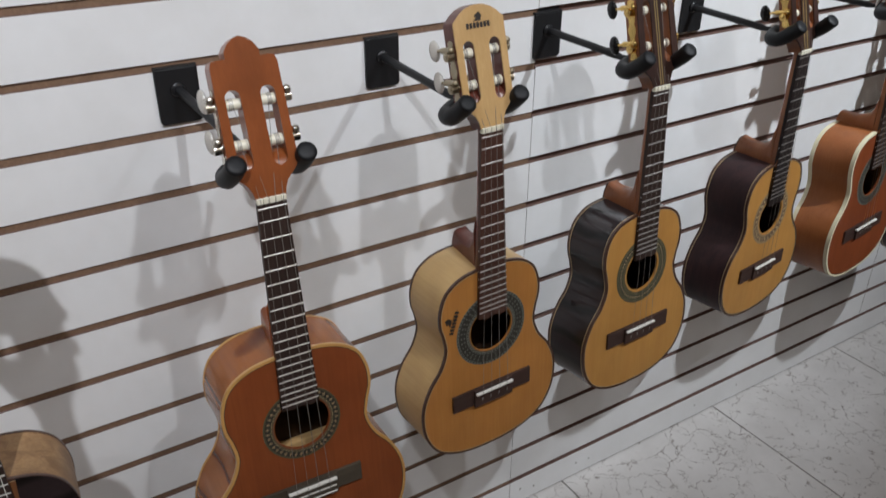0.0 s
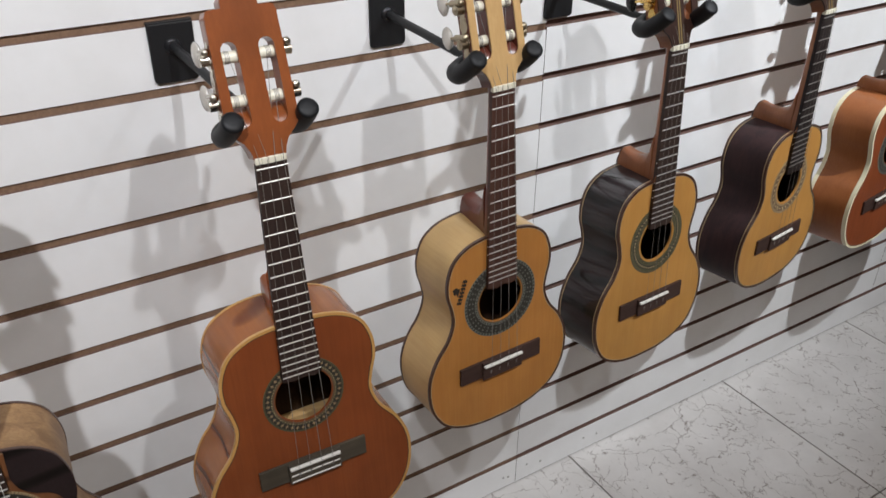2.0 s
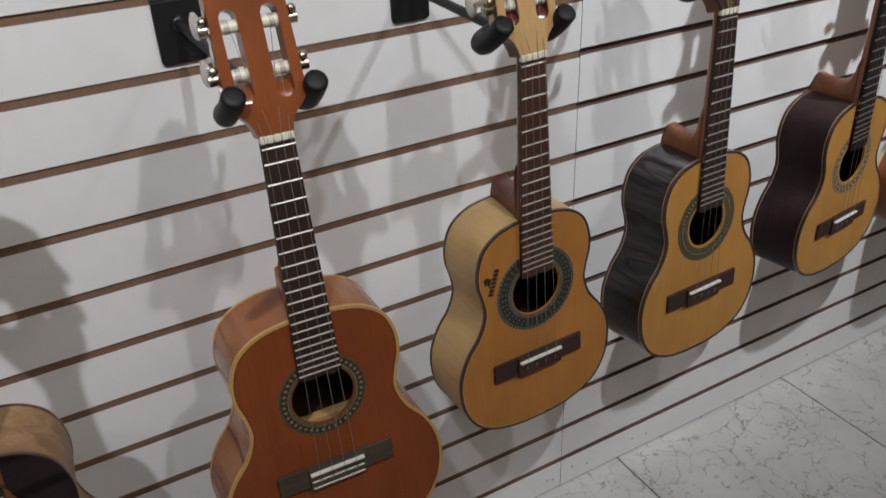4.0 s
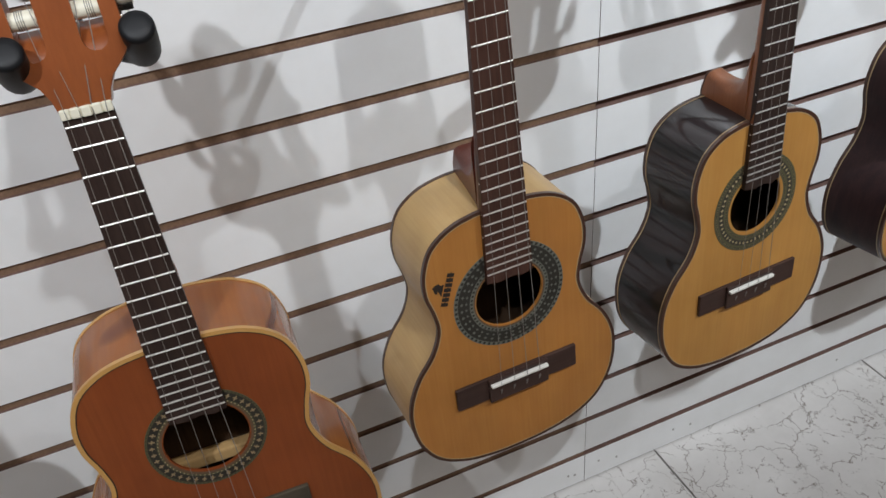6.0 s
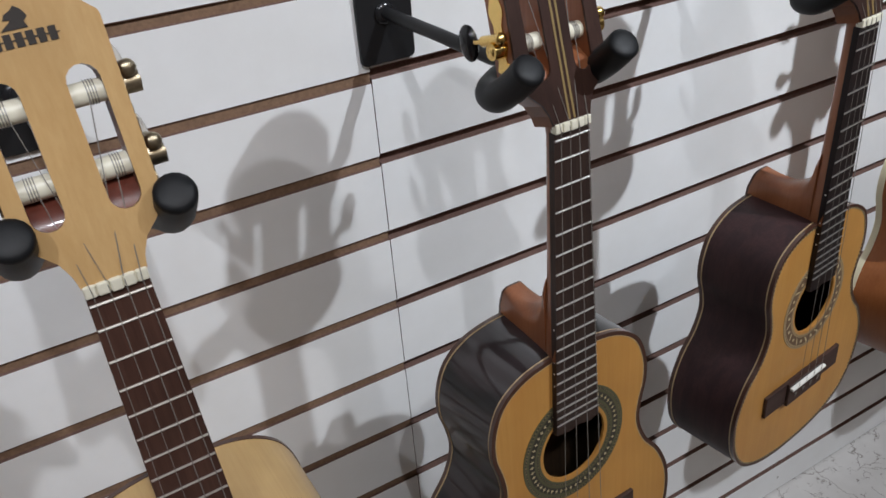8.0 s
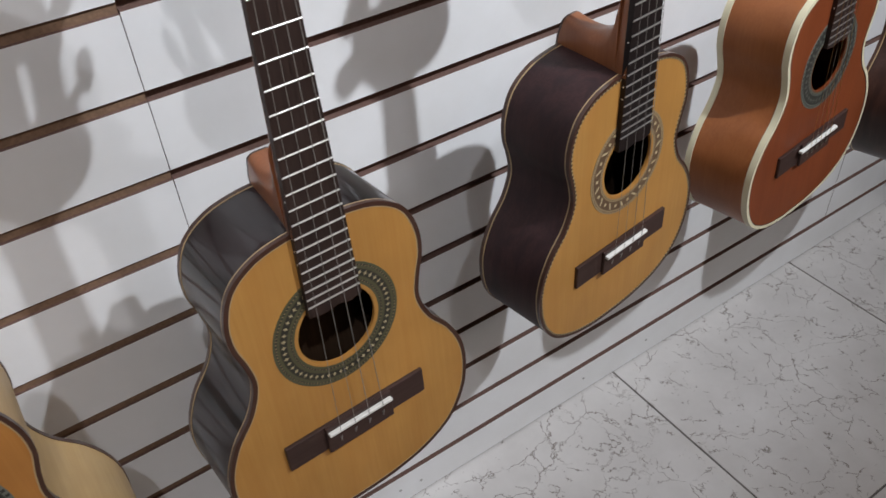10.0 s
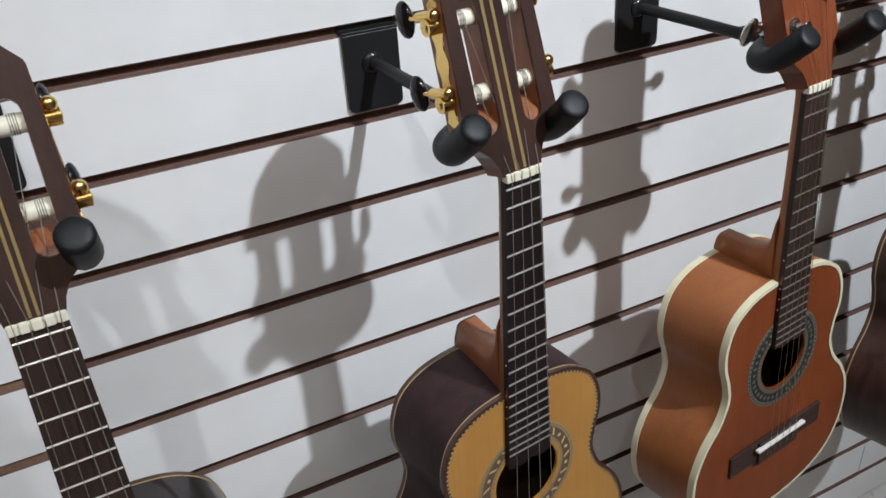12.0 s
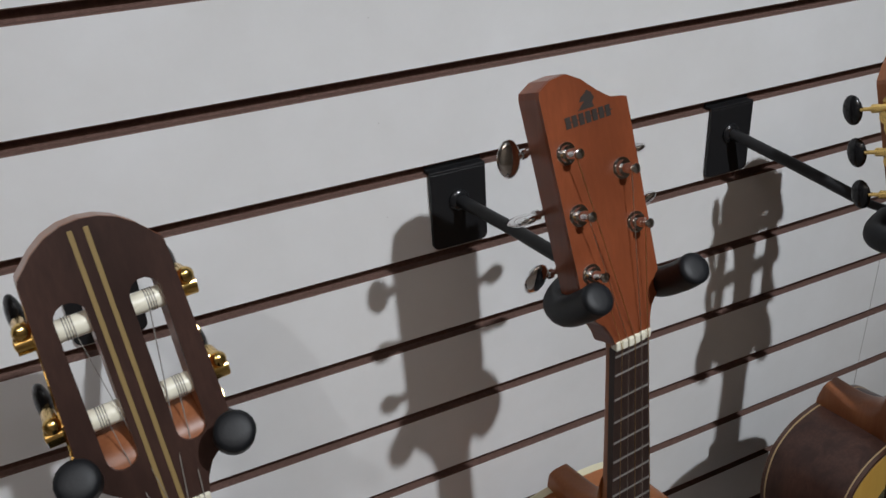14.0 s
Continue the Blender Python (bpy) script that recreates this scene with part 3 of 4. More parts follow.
def post_tuners(guitar, places):
    for (x, z), spin_deg in zip(places, (12, 82, 35, 80, 60)):
        side = -1 if x < 0 else 1
        bm = bmesh.new()
        tube(bm, [(x, 0.0, z), (x, -0.0012, z)], [0.0074, 0.0068], 18)
        tube(bm, [(x, -0.001, z), (x, -0.003, z)], [0.0056, 0.0048], 16)
        tube(bm, [(x, -0.002, z), (x, -0.0075, z), (x, -0.009, z), (x, -0.0105, z), (x, -0.013, z), (x, -0.0138, z)], [0.0032, 0.0032, 0.0022, 0.0022, 0.0031, 0.0016], 14)
        bmesh.ops.recalc_face_normals(bm, faces=bm.faces)
        post = part("tuner_post", tilted(bm), chrome, guitar, "chrome tuning post", smooth=True)
        bm = bmesh.new()
        tube(bm, [(x, 0.020, z + 0.004), (x + side * 0.0235, 0.020, z + 0.004)], 0.0021, 10)
        tube(bm, [(x, 0.0165, z), (x, 0.0265, z)], 0.0068, 12)
        tube(bm, [(x + side * 0.0145, 0.020, z + 0.004), (x + side * 0.0175, 0.020, z + 0.004)], 0.0034, 12)
        bmesh.ops.recalc_face_normals(bm, faces=bm.faces)
        part("tuner_gear", tilted(bm), chrome, post, smooth=True)
        bm = bmesh.new()
        spin = Matrix.Rotation(radians(spin_deg), 4, "X")
        ball(bm, (0, 0, 0), 0.0084, 0.0036, 0.0122, 16)
        bmesh.ops.transform(bm, matrix=HEAD @ Matrix.Translation((x + side * 0.0265, 0.020, z + 0.004)) @ spin, verts=bm.verts)
        part("tuner_button", bm, chrome, post, "oval chrome tuning button", smooth=True)


def guitar(label, at, turn, scale=0.347, wide=1.0, long_=1.0, depth=0.078, top=spruce, side=rosewood_side, back=None, neck=red_neck, board=rosewood_board, binding=dark_binding, binding_w=0.0022,
           binding_side=0.003, side_line=None, rope=False, ring="green", bridge=bridge_wood, head=head_rosewood, head_side=None, head_top="dome", stripes=(), metal=gold, button=black_plastic,
           button_label="", roller=bone, tuner_z=(0.052, 0.086), slots=True, strings=4, string_mat=nylon, logo_head=False, logo_body=False, label_inside=False, board_end=0.240, frets=19,
           guard=False, tie_white=False, head_tall=1.0, flare=1.0, head_lean=0.0, head_tilt=13.0, saddle_w=0.0288, bridge_up=0.0, bridge_w=1.0, heel_rise=1.0, heel_cap=False, lit_back_inside=False, group="guitars on the slat wall"):
    global HEAD
    HEAD = Matrix.Rotation(-radians(head_tilt), 4, "X") @ Matrix.Rotation(radians(head_lean), 4, "Y")
    g = new("small_guitar")
    x, y, z = at
    yaw, lean, roll = turn
    g.matrix_world = pose(x, y, z, 0, 0, yaw) @ pose(0, 0, 0, lean) @ pose(0, 0, 0, 0, roll)
    tagged(g, label, "guitar", group)
    head_side = head_side or neck
    loop = body_outline(wide, long_)
    face, hole_z = 0.0062, -0.262
    tail = min(v for _, v in loop)

    # soundboard, ribs, back
    part("soundboard", made(plate, offset(loop, 0.0008), [circle(0, hole_z, 0.0315, 48)], face, face + 0.0024), top, g)
    bm = bmesh.new()
    inner = offset(loop, 0.0032)
    ring_band(bm, loop, inner, face + 0.0022, face + depth - 0.0022)
    bmesh.ops.recalc_face_normals(bm, faces=bm.faces)
    part("rib", bm, side, g, "bent wooden side", smooth=True)
    part("back", made(plate, offset(loop, 0.0006), [], face + depth - 0.0022, face + depth), back or side, g)
    # inner face of the back, its shade put into the wood colour
    part("inner_back", made(plate, offset(loop, 0.0040), [], face + depth - 0.004, face + depth - 0.0024), dim_inside_wood, g)

    # edge bindings, front and back
    out = offset(loop, -0.0006)
    inn = offset(loop, binding_w)
    part("binding", made(ring_band, out, inn, face - 0.0004, face + binding_side), binding, g, smooth=True)
    part("binding", made(ring_band, out, inn, face + depth - binding_side, face + depth + 0.0004), binding, g, smooth=True)
    if side_line:
        for y0 in (face + binding_side + 0.0002, face + depth - binding_side - 0.0014):
            part("binding_line", made(ring_band, offset(loop, -0.0004), offset(loop, 0.001), y0, y0 + 0.0012), side_line, g, smooth=True)
    if rope:
        n = 380
        pts = loop + [loop[0]]
        dist = [0.0]
        for a, b in zip(pts, pts[1:]):
            dist.append(dist[-1] + math.hypot(b[0] - a[0], b[1] - a[1]))
        even = []
        k = 0
        for i in range(n):
            d = dist[-1] * i / n
            while dist[k + 1] < d:
                k += 1
            f = (d - dist[k]) / (dist[k + 1] - dist[k])
            even.append((pts[k][0] + f * (pts[k + 1][0] - pts[k][0]), pts[k][1] + f * (pts[k + 1][1] - pts[k][1])))
        part("purfling", made(ring_band, offset(even, binding_w + 0.0001), offset(even, binding_w + 0.0015), face - 0.0003, face + 0.001, lambda i: i % 2), [ros_rope, ros_dark], g, "rope pattern inlay along the edge")
    else:
        part("purfling", made(ring_band, offset(loop, binding_w + 0.0001), offset(loop, binding_w + 0.0009), face - 0.0002, face + 0.001), ros_dark if binding is not dark_binding else pale_line, g)
    rosette(ring, hole_z, face - 0.0004, g)
    if label_inside:
        part("label", made(box, -0.036, 0.006, face + depth - 0.0052, face + depth - 0.0044, hole_z - 0.075, hole_z - 0.035), paper, g, "white paper label inside the sound hole")
    # pale bar added where lamplight through the hole would brighten the back
    if lit_back_inside:
        part("lit_back_bar", made(box, -0.055, 0.055, face + depth - 0.016, face + depth - 0.0044, hole_z - 0.078, hole_z - 0.066, 0.002), maple_head, g, "pale wooden bar standing in for the lit inside of the back")
    if guard:
        edge = [(u, v) for u, v in loop[: len(loop) // 2] if u > 0.024 and v > -0.262]
        curve = spline([(edge[-1][0] - 0.001, edge[-1][1]), (0.064 * wide, -0.241), (0.055 * wide, -0.2310), (0.042 * wide, -0.2255), (0.031 * wide, -0.2165), (0.0235, -0.203)], 4)
        rim = edge + curve[1:]
        part("arm_guard", made(plate, rim, [], face - 0.0016, face + 0.0004), glossy_side, g, "dark glossy guard on the upper bout")

    # neck, fretboard, frets, nut
    part("neck", made(neck_mesh, face + depth - 0.0004), neck, g, smooth=True)
    part("heel", made(heel_mesh, face + depth + 0.0012, heel_rise), neck, g, smooth=True)
    if heel_cap:
        part("heel_cap", made(heel_cap_mesh, face + depth + 0.0012, heel_rise), binding, g, "thin dark slip on the heel")
    hw = lambda v: 0.0146 + (0.0212 - 0.0146) * (-v / 0.242)  # noqa: E731
    e = -board_end
    bm = made(plate, [(-hw(0), -0.001), (hw(0), -0.001), (hw(e), e), (hw(e) * 0.55, e - 0.0025), (hw(e) * 0.1, e), (-hw(e) * 0.4, e - 0.002), (-hw(e), e)], [], 0.0014, face + 0.0003)
    part("fretboard", bm, board, g, "dark wooden fingerboard")
    for n in range(0, frets + 1):
        v = -scale * (1 - 2 ** (-n / 12)) - (0.006 if n == 0 else 0)
        bm = bmesh.new()
        w = hw(v) - 0.0004
        tube(bm, [(-w, 0.00115, v), (w, 0.00115, v)], 0.00075, 6)
        part("fret", bm, fret_metal, g)
    for v in (0.4387, 0.3326, 0.2924, 0.2508):
        pos = -scale * (1 - v) * 0.75
        bm = bmesh.new()
        tube(bm, [(-hw(pos) - 0.0001, 0.0036, pos), (-hw(pos) + 0.001, 0.0036, pos)], 0.0008, 8)
        part("side_dot", bm, ivory, g)
    bm = bmesh.new()
    lumps = strings + 1
    wn = 0.0298
    for i in range(lumps):
        a, b = -wn / 2 + wn * i / lumps, -wn / 2 + wn * (i + 1) / lumps
        box(bm, a + 0.0002, b - 0.0002, -0.0016 + 0.0004 * abs(i - lumps / 2 + 0.5), 0.004, -0.0012, 0.0052, 0.0009)
    box(bm, -wn / 2 + 0.0006, wn / 2 - 0.0006, 0.0004, 0.005, -0.0009, 0.0049)
    part("nut", bm, bone, g, "notched cream string nut")

    # bridge with saddle and tie block
    bz = -scale - 0.008 + bridge_up
    bw = 0.0632 * wide * bridge_w
    bm = bmesh.new()
    box(bm, -bw, bw, face - 0.0034, face + 0.0004, bz - 0.012, bz + 0.0125, 0.0009)
    base = part("bridge", bm, bridge, g)
    bm = bmesh.new()
    box(bm, -0.0300, 0.0300, face - 0.0062, face - 0.003, bz - 0.0145, bz + 0.012, 0.0009)
    part("tie_block", bm, bridge, base)
    bm = bmesh.new()
    box(bm, -saddle_w, saddle_w, face - 0.0098, face - 0.005, bz + 0.0052, bz + 0.0082, 0.0008)
    part("saddle", bm, ivory, base, "white string saddle")
    if tie_white:
        for dz in (-0.0045, -0.0125):
            bm = bmesh.new()
            box(bm, -0.0280, 0.0280, face - 0.0068, face - 0.0058, bz + dz, bz + dz + 0.0018, 0.0003)
            part("tie_inlay", bm, ivory, base)
    sx = [-1 + 2 * i / (strings - 1) for i in range(strings)]
    for i in range(strings):
        bm = bmesh.new()
        tube(bm, [(sx[i] * 0.0195, face - 0.0072, bz - 0.006), (sx[i] * 0.0195 + 0.0012, face - 0.0078, bz - 0.001), (sx[i] * 0.0195, face - 0.0070, bz - 0.003)], 0.00055, 6)
        part("string_tie", bm, string_mat, base)

    # headstock
    outline = head_outline(head_top, 1.0 if slots else 0.93, head_tall, flare)
    slot_top = tuner_z[-1] + 0.013
    holes = [slot(-0.0168, 0.033, slot_top, 0.0072), slot(0.0168, 0.033, slot_top, 0.0072)] if slots else []
    bm = made(plate, outline, holes, 0.0014, 0.0195)
    part("headstock", tilted(bm), head_side, g)
    bm = made(plate, offset(outline, 0.0002), holes, -0.0004, 0.0013)
    part("head_veneer", tilted(bm), head, g)
    for x0, x1 in stripes:
        bm = bmesh.new()
        box(bm, x0, x1, -0.0007, 0.0, 0.006, 0.036 + 0.0985 * head_tall)
        part("head_stripe", tilted(bm), stripe_gold, g)
    if slots:
        slot_tuners(g, tuner_z, metal, button, button_label, roller, flare, head_tall)
        for cx in (-0.0168, 0.0168):
            bm = bmesh.new()
            tri = [[bm.verts.new((cx + sgn * 0.0071, y, z)) for y, z in ((0.0016, 0.0325), (0.0030, 0.0385), (0.0100, 0.0455), (0.0190, 0.0505), (0.0190, 0.0325))] for sgn in (-1, 1)]
            skin(bm, tri)
            part("slot_ramp", tilted(bm), neck, g, smooth=True)
        ends = [(-0.0172, tuner_z[0]), (-0.0172, tuner_z[-1]), (0.0172, tuner_z[-1]), (0.0172, tuner_z[0])]
    else:
        places = [(-0.0225, 0.130), (-0.0225, 0.092), (-0.022, 0.054), (0.0165, 0.110), (0.0195, 0.0745)]
        post_tuners(g, places)
        ends = [(x, z) for x, z in (places[2], places[1], places[0], places[3], places[4])]
    for i in range(strings):
        a = (sx[i] * 0.0195, face - 0.0098, bz + 0.0067)
        b = (sx[i] * 0.0112, -0.0014, 0.001)
        ex, ez = ends[i] if i < len(ends) else ends[-1]
        p = HEAD @ Vector((ex, 0.0045 if slots else -0.0088, ez))
        bm = bmesh.new()
        thick = 0.0003 if i > 1 else 0.00022
        tube(bm, [a, b], thick, 6)
        tube(bm, [b, (sx[i] * 0.0116, -0.0004, 0.0056), tuple(p)], thick, 6)
        part("string", bm, string_mat if i % 2 else (bronze_string if not slots else string_mat), g)
    for mark, name, label in ((True, "emblem", "small dark emblem"), (False, "word_bar", "dark toothed bar of print")):
        if logo_head:
            part(name, tilted(logo(bmesh.new(), -0.001, 0.1165 if slots else 0.150, 0.031 if slots else 0.036, -0.0008, 0.0, mark)), ink, g, label)
        if logo_body:
            part(name, logo(bmesh.new(), -0.0575, -0.233, 0.033, face - 0.0004, radians(72), mark), ink, g, label)
    return g


def hanger(x, tip_x, drop, reach, z=0.9906):
    """A slat-wall hook: bent plate, arm and padded yoke."""
    h = new("guitar_hanger")
    h.matrix_world = pose(x, 0, z)
    tagged(h, "black metal hook with padded yoke on the slat wall", "wall hook", "guitar hangers")
    dx = tip_x - x
    bm = bmesh.new()
    r = 0.0055
    low = [(side * (0.0245 - r) + r * math.cos(q), -0.0686 + r + r * math.sin(q)) for side, q0 in ((-1, math.pi), (1, 1.5 * math.pi)) for q in (q0 + 0.1 * math.pi * i for i in range(6))]
    plate(bm, [(0.0245, -0.0036), (-0.0245, -0.0036), *low], [], -0.0038, -0.0006)
    bmesh.ops.recalc_face_normals(bm, faces=bm.faces)
    rim = [e for e in bm.edges if all(abs(v.co.y + 0.0038) < 1e-6 for v in e.verts) and len(e.link_faces) == 2 and abs(e.link_faces[0].normal.y - e.link_faces[1].normal.y) > 0.5]
    bmesh.ops.bevel(bm, geom=rim, offset=0.0007, segments=2, affect="EDGES", profile=0.5)
    part("plate", bm, black_paint, h)
    bm = bmesh.new()
    box(bm, -0.0245, 0.0245, -0.0036, 0.0072, -0.0040, -0.0014, 0.0006)
    box(bm, -0.0245, 0.0245, 0.0050, 0.0072, -0.0020, 0.0065, 0.0005)
    part("hook_lip", bm, black_paint, h)
    bm = bmesh.new()
    tube(bm, [(0, -0.003, -0.0285), (0, -0.0052, -0.0285), (0, -0.0066, -0.0285), (0, -0.0078, -0.0285)], [0.0092, 0.0092, 0.0080, 0.0056], 20)
    part("collar", bm, black_gloss, h, "round black washer", smooth=True)
    bm = bmesh.new()
    tube(bm, [(0, -0.006, -0.0285), (dx * 0.5, -0.07 - 0.5 * reach, -0.0285 - 0.45 * drop), (dx * 0.82, -0.125 - 0.8 * reach, -0.0285 - 0.8 * drop), (dx * 0.86, -0.133 - 0.85 * reach, -0.0285 - 0.85 * drop), (dx, -0.156 - reach, -0.0245 - drop)], [0.0052, 0.0052, 0.0052, 0.0036, 0.0036], 14)
    part("arm", bm, black_paint, h, smooth=True)
    bm = bmesh.new()
    box(bm, dx - 0.009, dx + 0.009, -0.170 - reach, -0.153 - reach, -0.0265 - drop, -0.0225 - drop, 0.001)
    part("swivel", bm, worn_steel, h)
    for side in (-1, 1):
        bm = bmesh.new()
        rise = [(0.006, -0.161, -0.0230), (0.021, -0.163, -0.0275), (0.0320, -0.171, -0.0295), (0.0358, -0.186, -0.0265), (0.0356, -0.2040, -0.0140), (0.0350, -0.2170, -0.0020)]
        path = spline([(dx - 0.005 + side * px, py - reach, pz - drop) for px, py, pz in rise], 5)
        radii = [0.0101] * len(path)
        way = (Vector(path[-1]) - Vector(path[-2])).normalized()
        path += [tuple(Vector(path[-1]) + way * f) for f in (0.0012, 0.0020, 0.0024)]
        radii += [0.0092, 0.0074, 0.0040]
        radii[0] = 0.006
        tube(bm, path, radii, 18)
        part("yoke_pad", bm, rubber, h, "thick black rubber sleeve", smooth=True)
    return h


# ---- structure ----
X0, X1, Y0, CEIL = -2.60, 3.00, -2.60, 2.34
FLOOR = 0.018
PITCH, ZTOP, GAP = 0.0762, 0.9906, 0.0084


def structure(name, bm, materials, label):
    return tagged(part(name, bm, materials), label, name.split("_")[0], kind="structure")


floor_bm = bmesh.new()
box(floor_bm, X0, X1, Y0, 0.03, -0.06, FLOOR - 0.0015)
floor_ob = structure("floor", floor_bm, grout, "white marble tile floor with dark veins and grey joints")
# unseen walls and ceiling, added to close the room and bounce light
for name, dims in (("wall_south", (X0 - 0.1, X1 + 0.1, Y0 - 0.1, Y0, 0, CEIL)), ("wall_west", (X0 - 0.1, X0, Y0, 0.13, 0, CEIL)), ("wall_east", (X1, X1 + 0.1, Y0, 0.13, 0, CEIL))):
    structure(name, made(box, *dims), paint, "unseen closing wall, warm grey to set the bounced light")
structure("ceiling", made(box, X0 - 0.1, X1 + 0.1, Y0 - 0.1, 0.13, CEIL, CEIL + 0.08), paint, "unseen ceiling, warm grey to set the bounced light")
wall = structure("wall_north", made(box, X0, X1, 0.0075, 0.13, 0, CEIL), mdf, "white slat wall panels with brown grooves")

for lx, ly, lz, *_ in LAMPS:
    lampshade = new("ceiling_spotlight")
    lampshade.matrix_world = pose(lx, ly, CEIL)
    tagged(lampshade, "small round white ceiling spotlight", "lamp", "ceiling spotlights")
    bm = bmesh.new()
    ring_band(bm, circle(0, 0, 0.055, 32), circle(0, 0, 0.047, 32), 0.0, 0.09)
    bmesh.ops.recalc_face_normals(bm, faces=bm.faces)
    bmesh.ops.transform(bm, matrix=Matrix.Translation((0, 0, -0.09)) @ Matrix.Rotation(radians(90), 4, "X"), verts=bm.verts)
    part("housing", bm, ivory, lampshade, smooth=True)

# ---- hangers and guitars ----
HOOKS = [(-0.782, -0.808, 0.031, 0.026), (-0.520, -0.498, 0.030, 0.027), (-0.2555, -0.2416, 0.016, 0.024), (0.0165, 0.0364, 0.011, 0.009), (0.3155, 0.332, 0.010, 0.005), (0.5885, 0.6150, 0.008, -0.005), (0.8675, 0.909, 0.038, -0.005)]
for hx, tx, drop, reach in HOOKS:
    hanger(hx, tx, drop, reach)

guitar("brown walnut-top small guitar with a dark arm guard", (-0.805, -0.250, 0.885), (-3.0, -4.5, 0.0), wide=0.92, top=walnut_top, side=ash_side, binding=dark_binding, ring="flower", neck=red_neck, guard=True, saddle_w=0.036, string_mat=ivory,
       stripes=(), head=head_rosewood, metal=nickel, button=pearl, board_end=0.212, frets=17)
guitar("glossy orange cedar small guitar with tan binding", (-0.5083, -0.2462, 0.9162), (-3.0, -4.8, -0.7), scale=0.3468, board_end=0.236, wide=1.075, long_=1.06, bridge_w=0.9, bridge_up=0.003, top=cedar, side=orange_side, binding=tan_binding, binding_w=0.0026,
       binding_side=0.0032, ring="cross", neck=orange_head, head=orange_head, head_top="crown", head_tall=1.1, flare=1.04, tuner_z=(0.0565, 0.095), metal=nickel, button=pearl, button_label="translucent white button", depth=0.074, bridge=grey_bridge, tie_white=True, lit_back_inside=True)
guitar("pale maple small guitar with amber spruce top", (-0.2471, -0.2404, 0.9352), (0.3, -1.7, -1.5), wide=0.965, long_=0.985, top=spruce_amber, side=maple, binding=dark_binding, ring="teal", bridge_up=-0.002, neck=dark_neck, board=brown_board,
       head=maple_head, head_side=dark_neck, metal=brass, button=pearl, button_label="translucent white button", logo_head=True, logo_body=True, head_tall=0.97, depth=0.0705)
guitar("small guitar with glossy black sides and golden spruce top", (0.0365, -0.2164, 0.9285), (3.3, -3.5, 0.6), wide=0.995, top=spruce, side=glossy_side, binding=dark_binding, binding_w=0.0028, side_line=pale_line, heel_cap=True, ring="green", bridge_up=-0.0045, tuner_z=(0.057, 0.101),
       head_tall=1.10, flare=1.1, depth=0.073, stripes=((-0.0028, -0.0012), (0.0012, 0.0028)))
guitar("small guitar with dark rosewood sides and rope edge inlay", (0.3307, -0.2129, 0.9340), (7.4, -1.3, 0.4), scale=0.341, wide=1.0, long_=0.95, top=spruce, side=rosewood_side, binding=dark_binding, side_line=pale_line, rope=True, heel_cap=True, board=black_board,
       ring="tan", bridge_up=-0.006, tuner_z=(0.059, 0.105), head_tall=1.14, flare=1.12, head_lean=-2.5, stripes=((-0.0064, -0.0042), (0.0006, 0.0028)), depth=0.075)
guitar("satin mahogany small guitar with wide cream binding", (0.614, -0.1976, 0.9291), (6.9, -2.8, -0.6), scale=0.354, wide=1.08, long_=0.985, top=cedar_dark, side=satin_mahogany, neck=satin_mahogany, binding=cream_binding,
       binding_w=0.003, binding_side=0.0065, ring="grey", head=mahogany_head, head_side=mahogany_head, head_top="slope", head_tall=1.15, head_lean=-1.8, heel_rise=0.72, saddle_w=0.036, bridge_up=0.0035, slots=False, strings=5, string_mat=steel_string, logo_head=True, label_inside=True, metal=chrome)
guitar("small guitar with brown rosewood sides and yellow spruce top", (0.909, -0.198, 0.906), (8.0, -4.0, 0.5), scale=0.36, wide=1.07, long_=1.06, top=spruce_yellow, side=brown_rosewood_side, binding=dark_binding, side_line=pale_line, ring="green",
       head_tall=1.3, tuner_z=(0.055, 0.088, 0.121), metal=gold, stripes=((-0.0028, -0.0012), (0.0012, 0.0028)))

# ---- black cabinet on the floor by the wall ----
cab = new("speaker_cabinet")
cab.matrix_world = pose(1.345, -0.46, FLOOR)
tagged(cab, "black vinyl cabinet standing on the tile floor", "speaker")
part("body", made(box, 0, 0.42, 0, 0.445, 0.0, 0.50, 0.008), black_box, cab)

# ---- slats and tiles ----


def slat_mesh(x0, x1, h):
    """One slat between two grooves: white face, brown edges, a lip over each groove."""
    me = bpy.data.meshes.new("slat")
    b = 0.0008
    prof = [(0.0072, 0.0), (0.0004, 0.0), (0.0, b), (0.0, h - b), (0.0004, h), (0.0072, h)]
    vs = [(x, y, z) for x in (x0, x1) for y, z in prof]
    n = len(prof)
    faces = [(i, i + 1, n + i + 1, n + i) for i in range(n - 1)] + [tuple(range(n))[::-1], tuple(range(n, 2 * n))]
    me.from_pydata(vs, [], faces)
    me.materials.append(mdf)
    me.materials.append(white_board)
    me.polygons[2].material_index = 1
    me.validate()
    bm = bmesh.new()
    bm.from_mesh(me)
    bmesh.ops.recalc_face_normals(bm, faces=bm.faces)
    bm.to_mesh(me)
    bm.free()
    return me


SEAMS = [X0, -1.22, 0.0, 1.12, 2.34, X1]
# the grooves of the left panels were cut a little low near the top
LOW_CUT = {-1: 0.001, 0: 0.0012, 1: 0.003, 2: 0.002}


def groove_z(k, left_panel):
    """The middle of groove k; the spacing closes up slightly towards the floor."""
    return ZTOP - PITCH * k + 0.0018 * max(0, k - 6) - (LOW_CUT.get(k, 0.0) if left_panel else 0.0)


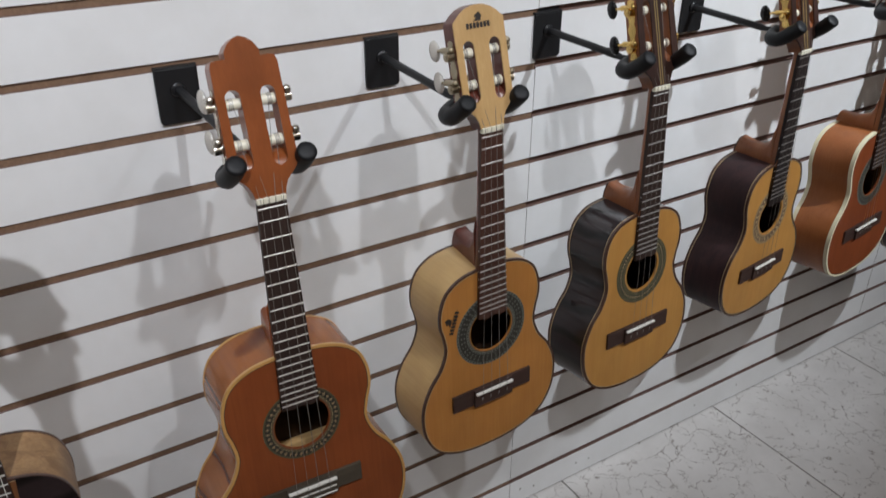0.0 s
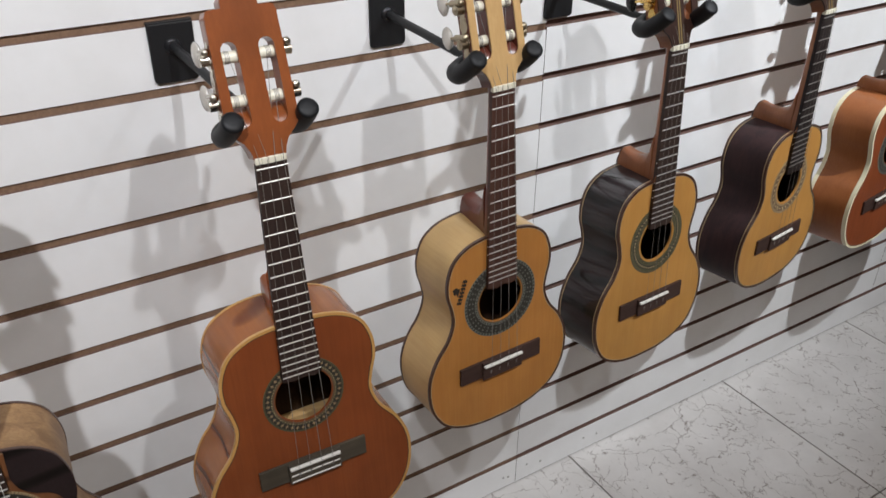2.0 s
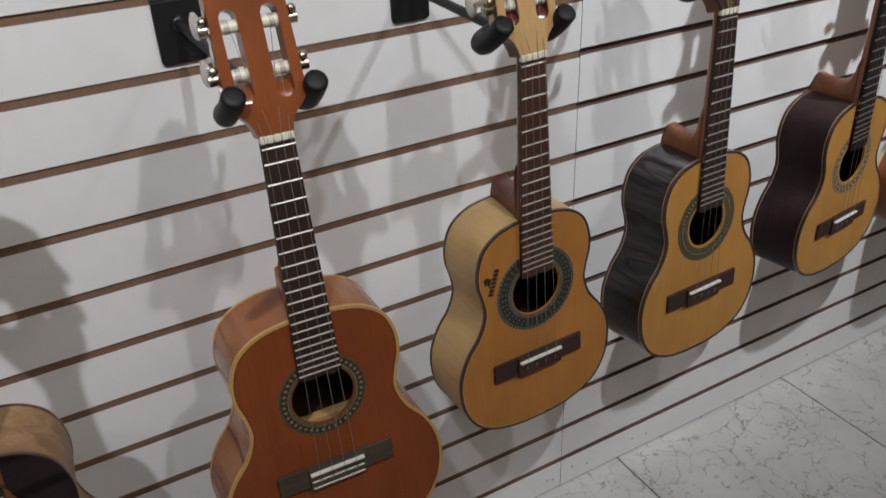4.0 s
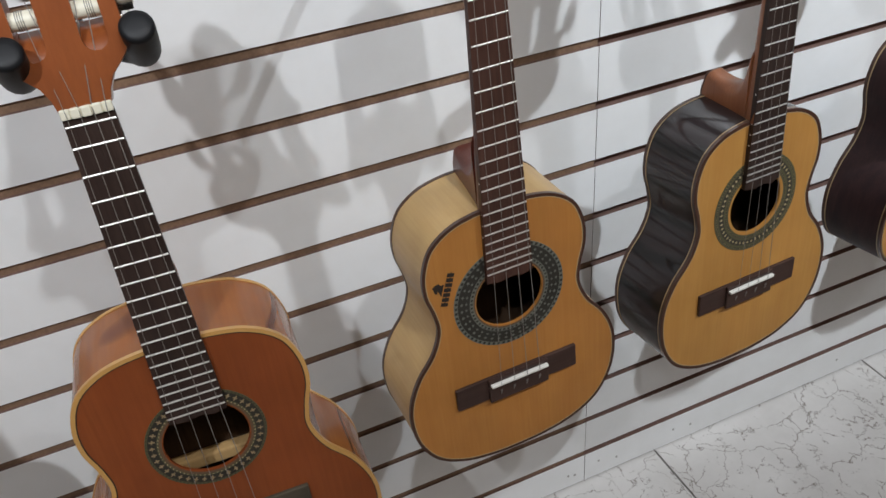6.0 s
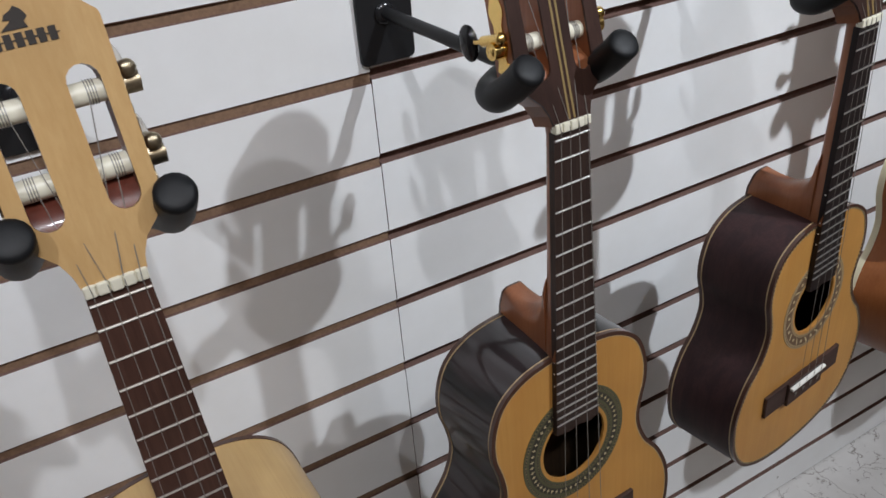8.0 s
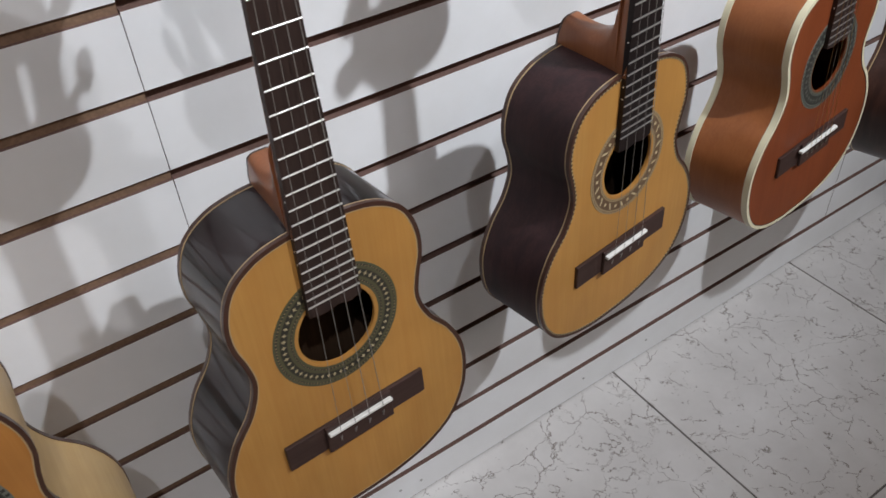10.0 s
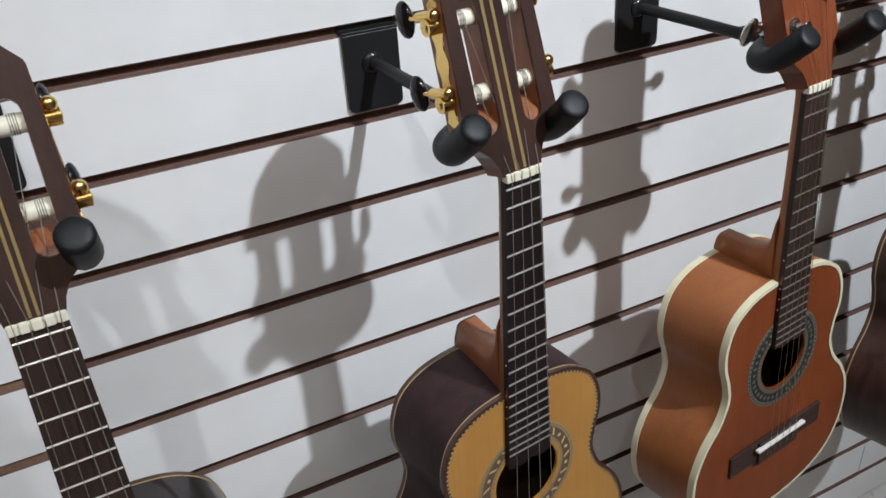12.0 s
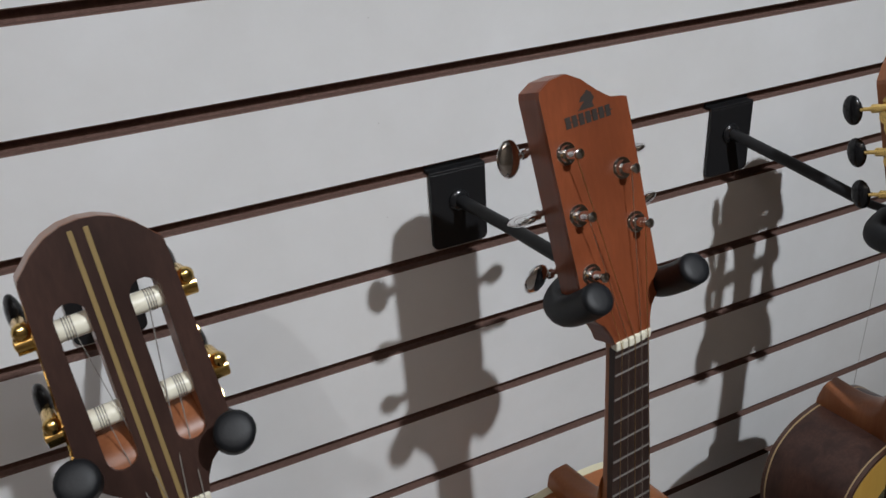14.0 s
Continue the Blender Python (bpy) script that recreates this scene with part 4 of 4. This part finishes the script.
strip_mesh = {}
for n, (a, b) in enumerate(zip(SEAMS, SEAMS[1:])):
    left_panel, cut = n < 2, {}
    for k in range(-17, 13):
        high = groove_z(k, left_panel) - GAP / 2
        low = groove_z(k + 1, left_panel) + GAP / 2 if k < 12 else FLOOR + 0.0025
        h = round(high - low, 4)
        if h not in cut:
            cut[h] = slat_mesh(a + 0.0004, b - 0.0004, h)
        ob = new("slat", cut[h])
        ob.parent = wall
        ob.location = (0, random.uniform(-0.0003, 0.0003), low)
        if left_panel:
            # shallow, paler strips added so the left panels' grooves look lit
            if n not in strip_mesh:
                me = bpy.data.meshes.new("lit_groove_strip")
                bm = made(box, a + 0.0004, b - 0.0004, 0.0024, 0.0078, -GAP / 2 - 0.0003, GAP / 2 + 0.0003)
                bm.to_mesh(me)
                bm.free()
                me.materials.append(lit_mdf)
                strip_mesh[n] = me
            ob = new("lit_groove_strip", strip_mesh[n])
            ob.parent = wall
            ob.location = (0, random.uniform(-0.0004, 0.0004), groove_z(k, left_panel))
# nail heads on the lowest slat
for nx in (-0.030, -0.018, 0.026, 0.060, 0.170, 0.205, 0.52, 0.66):
    bm = bmesh.new()
    tube(bm, [(nx, -0.0010, 0.050 + 0.006 * math.sin(nx * 90)), (nx, 0.001, 0.050 + 0.006 * math.sin(nx * 90))], 0.0022, 10)
    part("nail_head", bm, worn_steel, wall)

TILE_X, TILE, TILE_Y = 0.137, 0.4525, -0.391


def tile_mesh(w, d):
    bm = bmesh.new()
    box(bm, 0, w, 0, d, -0.008, 0.0, 0.0008)
    me = bpy.data.meshes.new("tile")
    bm.to_mesh(me)
    bm.free()
    me.materials.append(marble)
    return me


full = tile_mesh(TILE - 0.003, TILE - 0.003)
short = tile_mesh(TILE - 0.003, -TILE_Y - 0.0015 + 0.004)
i0 = math.floor((X0 - TILE_X) / TILE)
for i in range(i0, i0 + 14):
    for j in range(0, 6):
        ob = new("tile", short if j == 0 else full)
        ob.parent = floor_ob
        ob.location = (TILE_X + i * TILE + 0.0015, (TILE_Y if j == 0 else TILE_Y - j * TILE) + 0.0015, FLOOR)
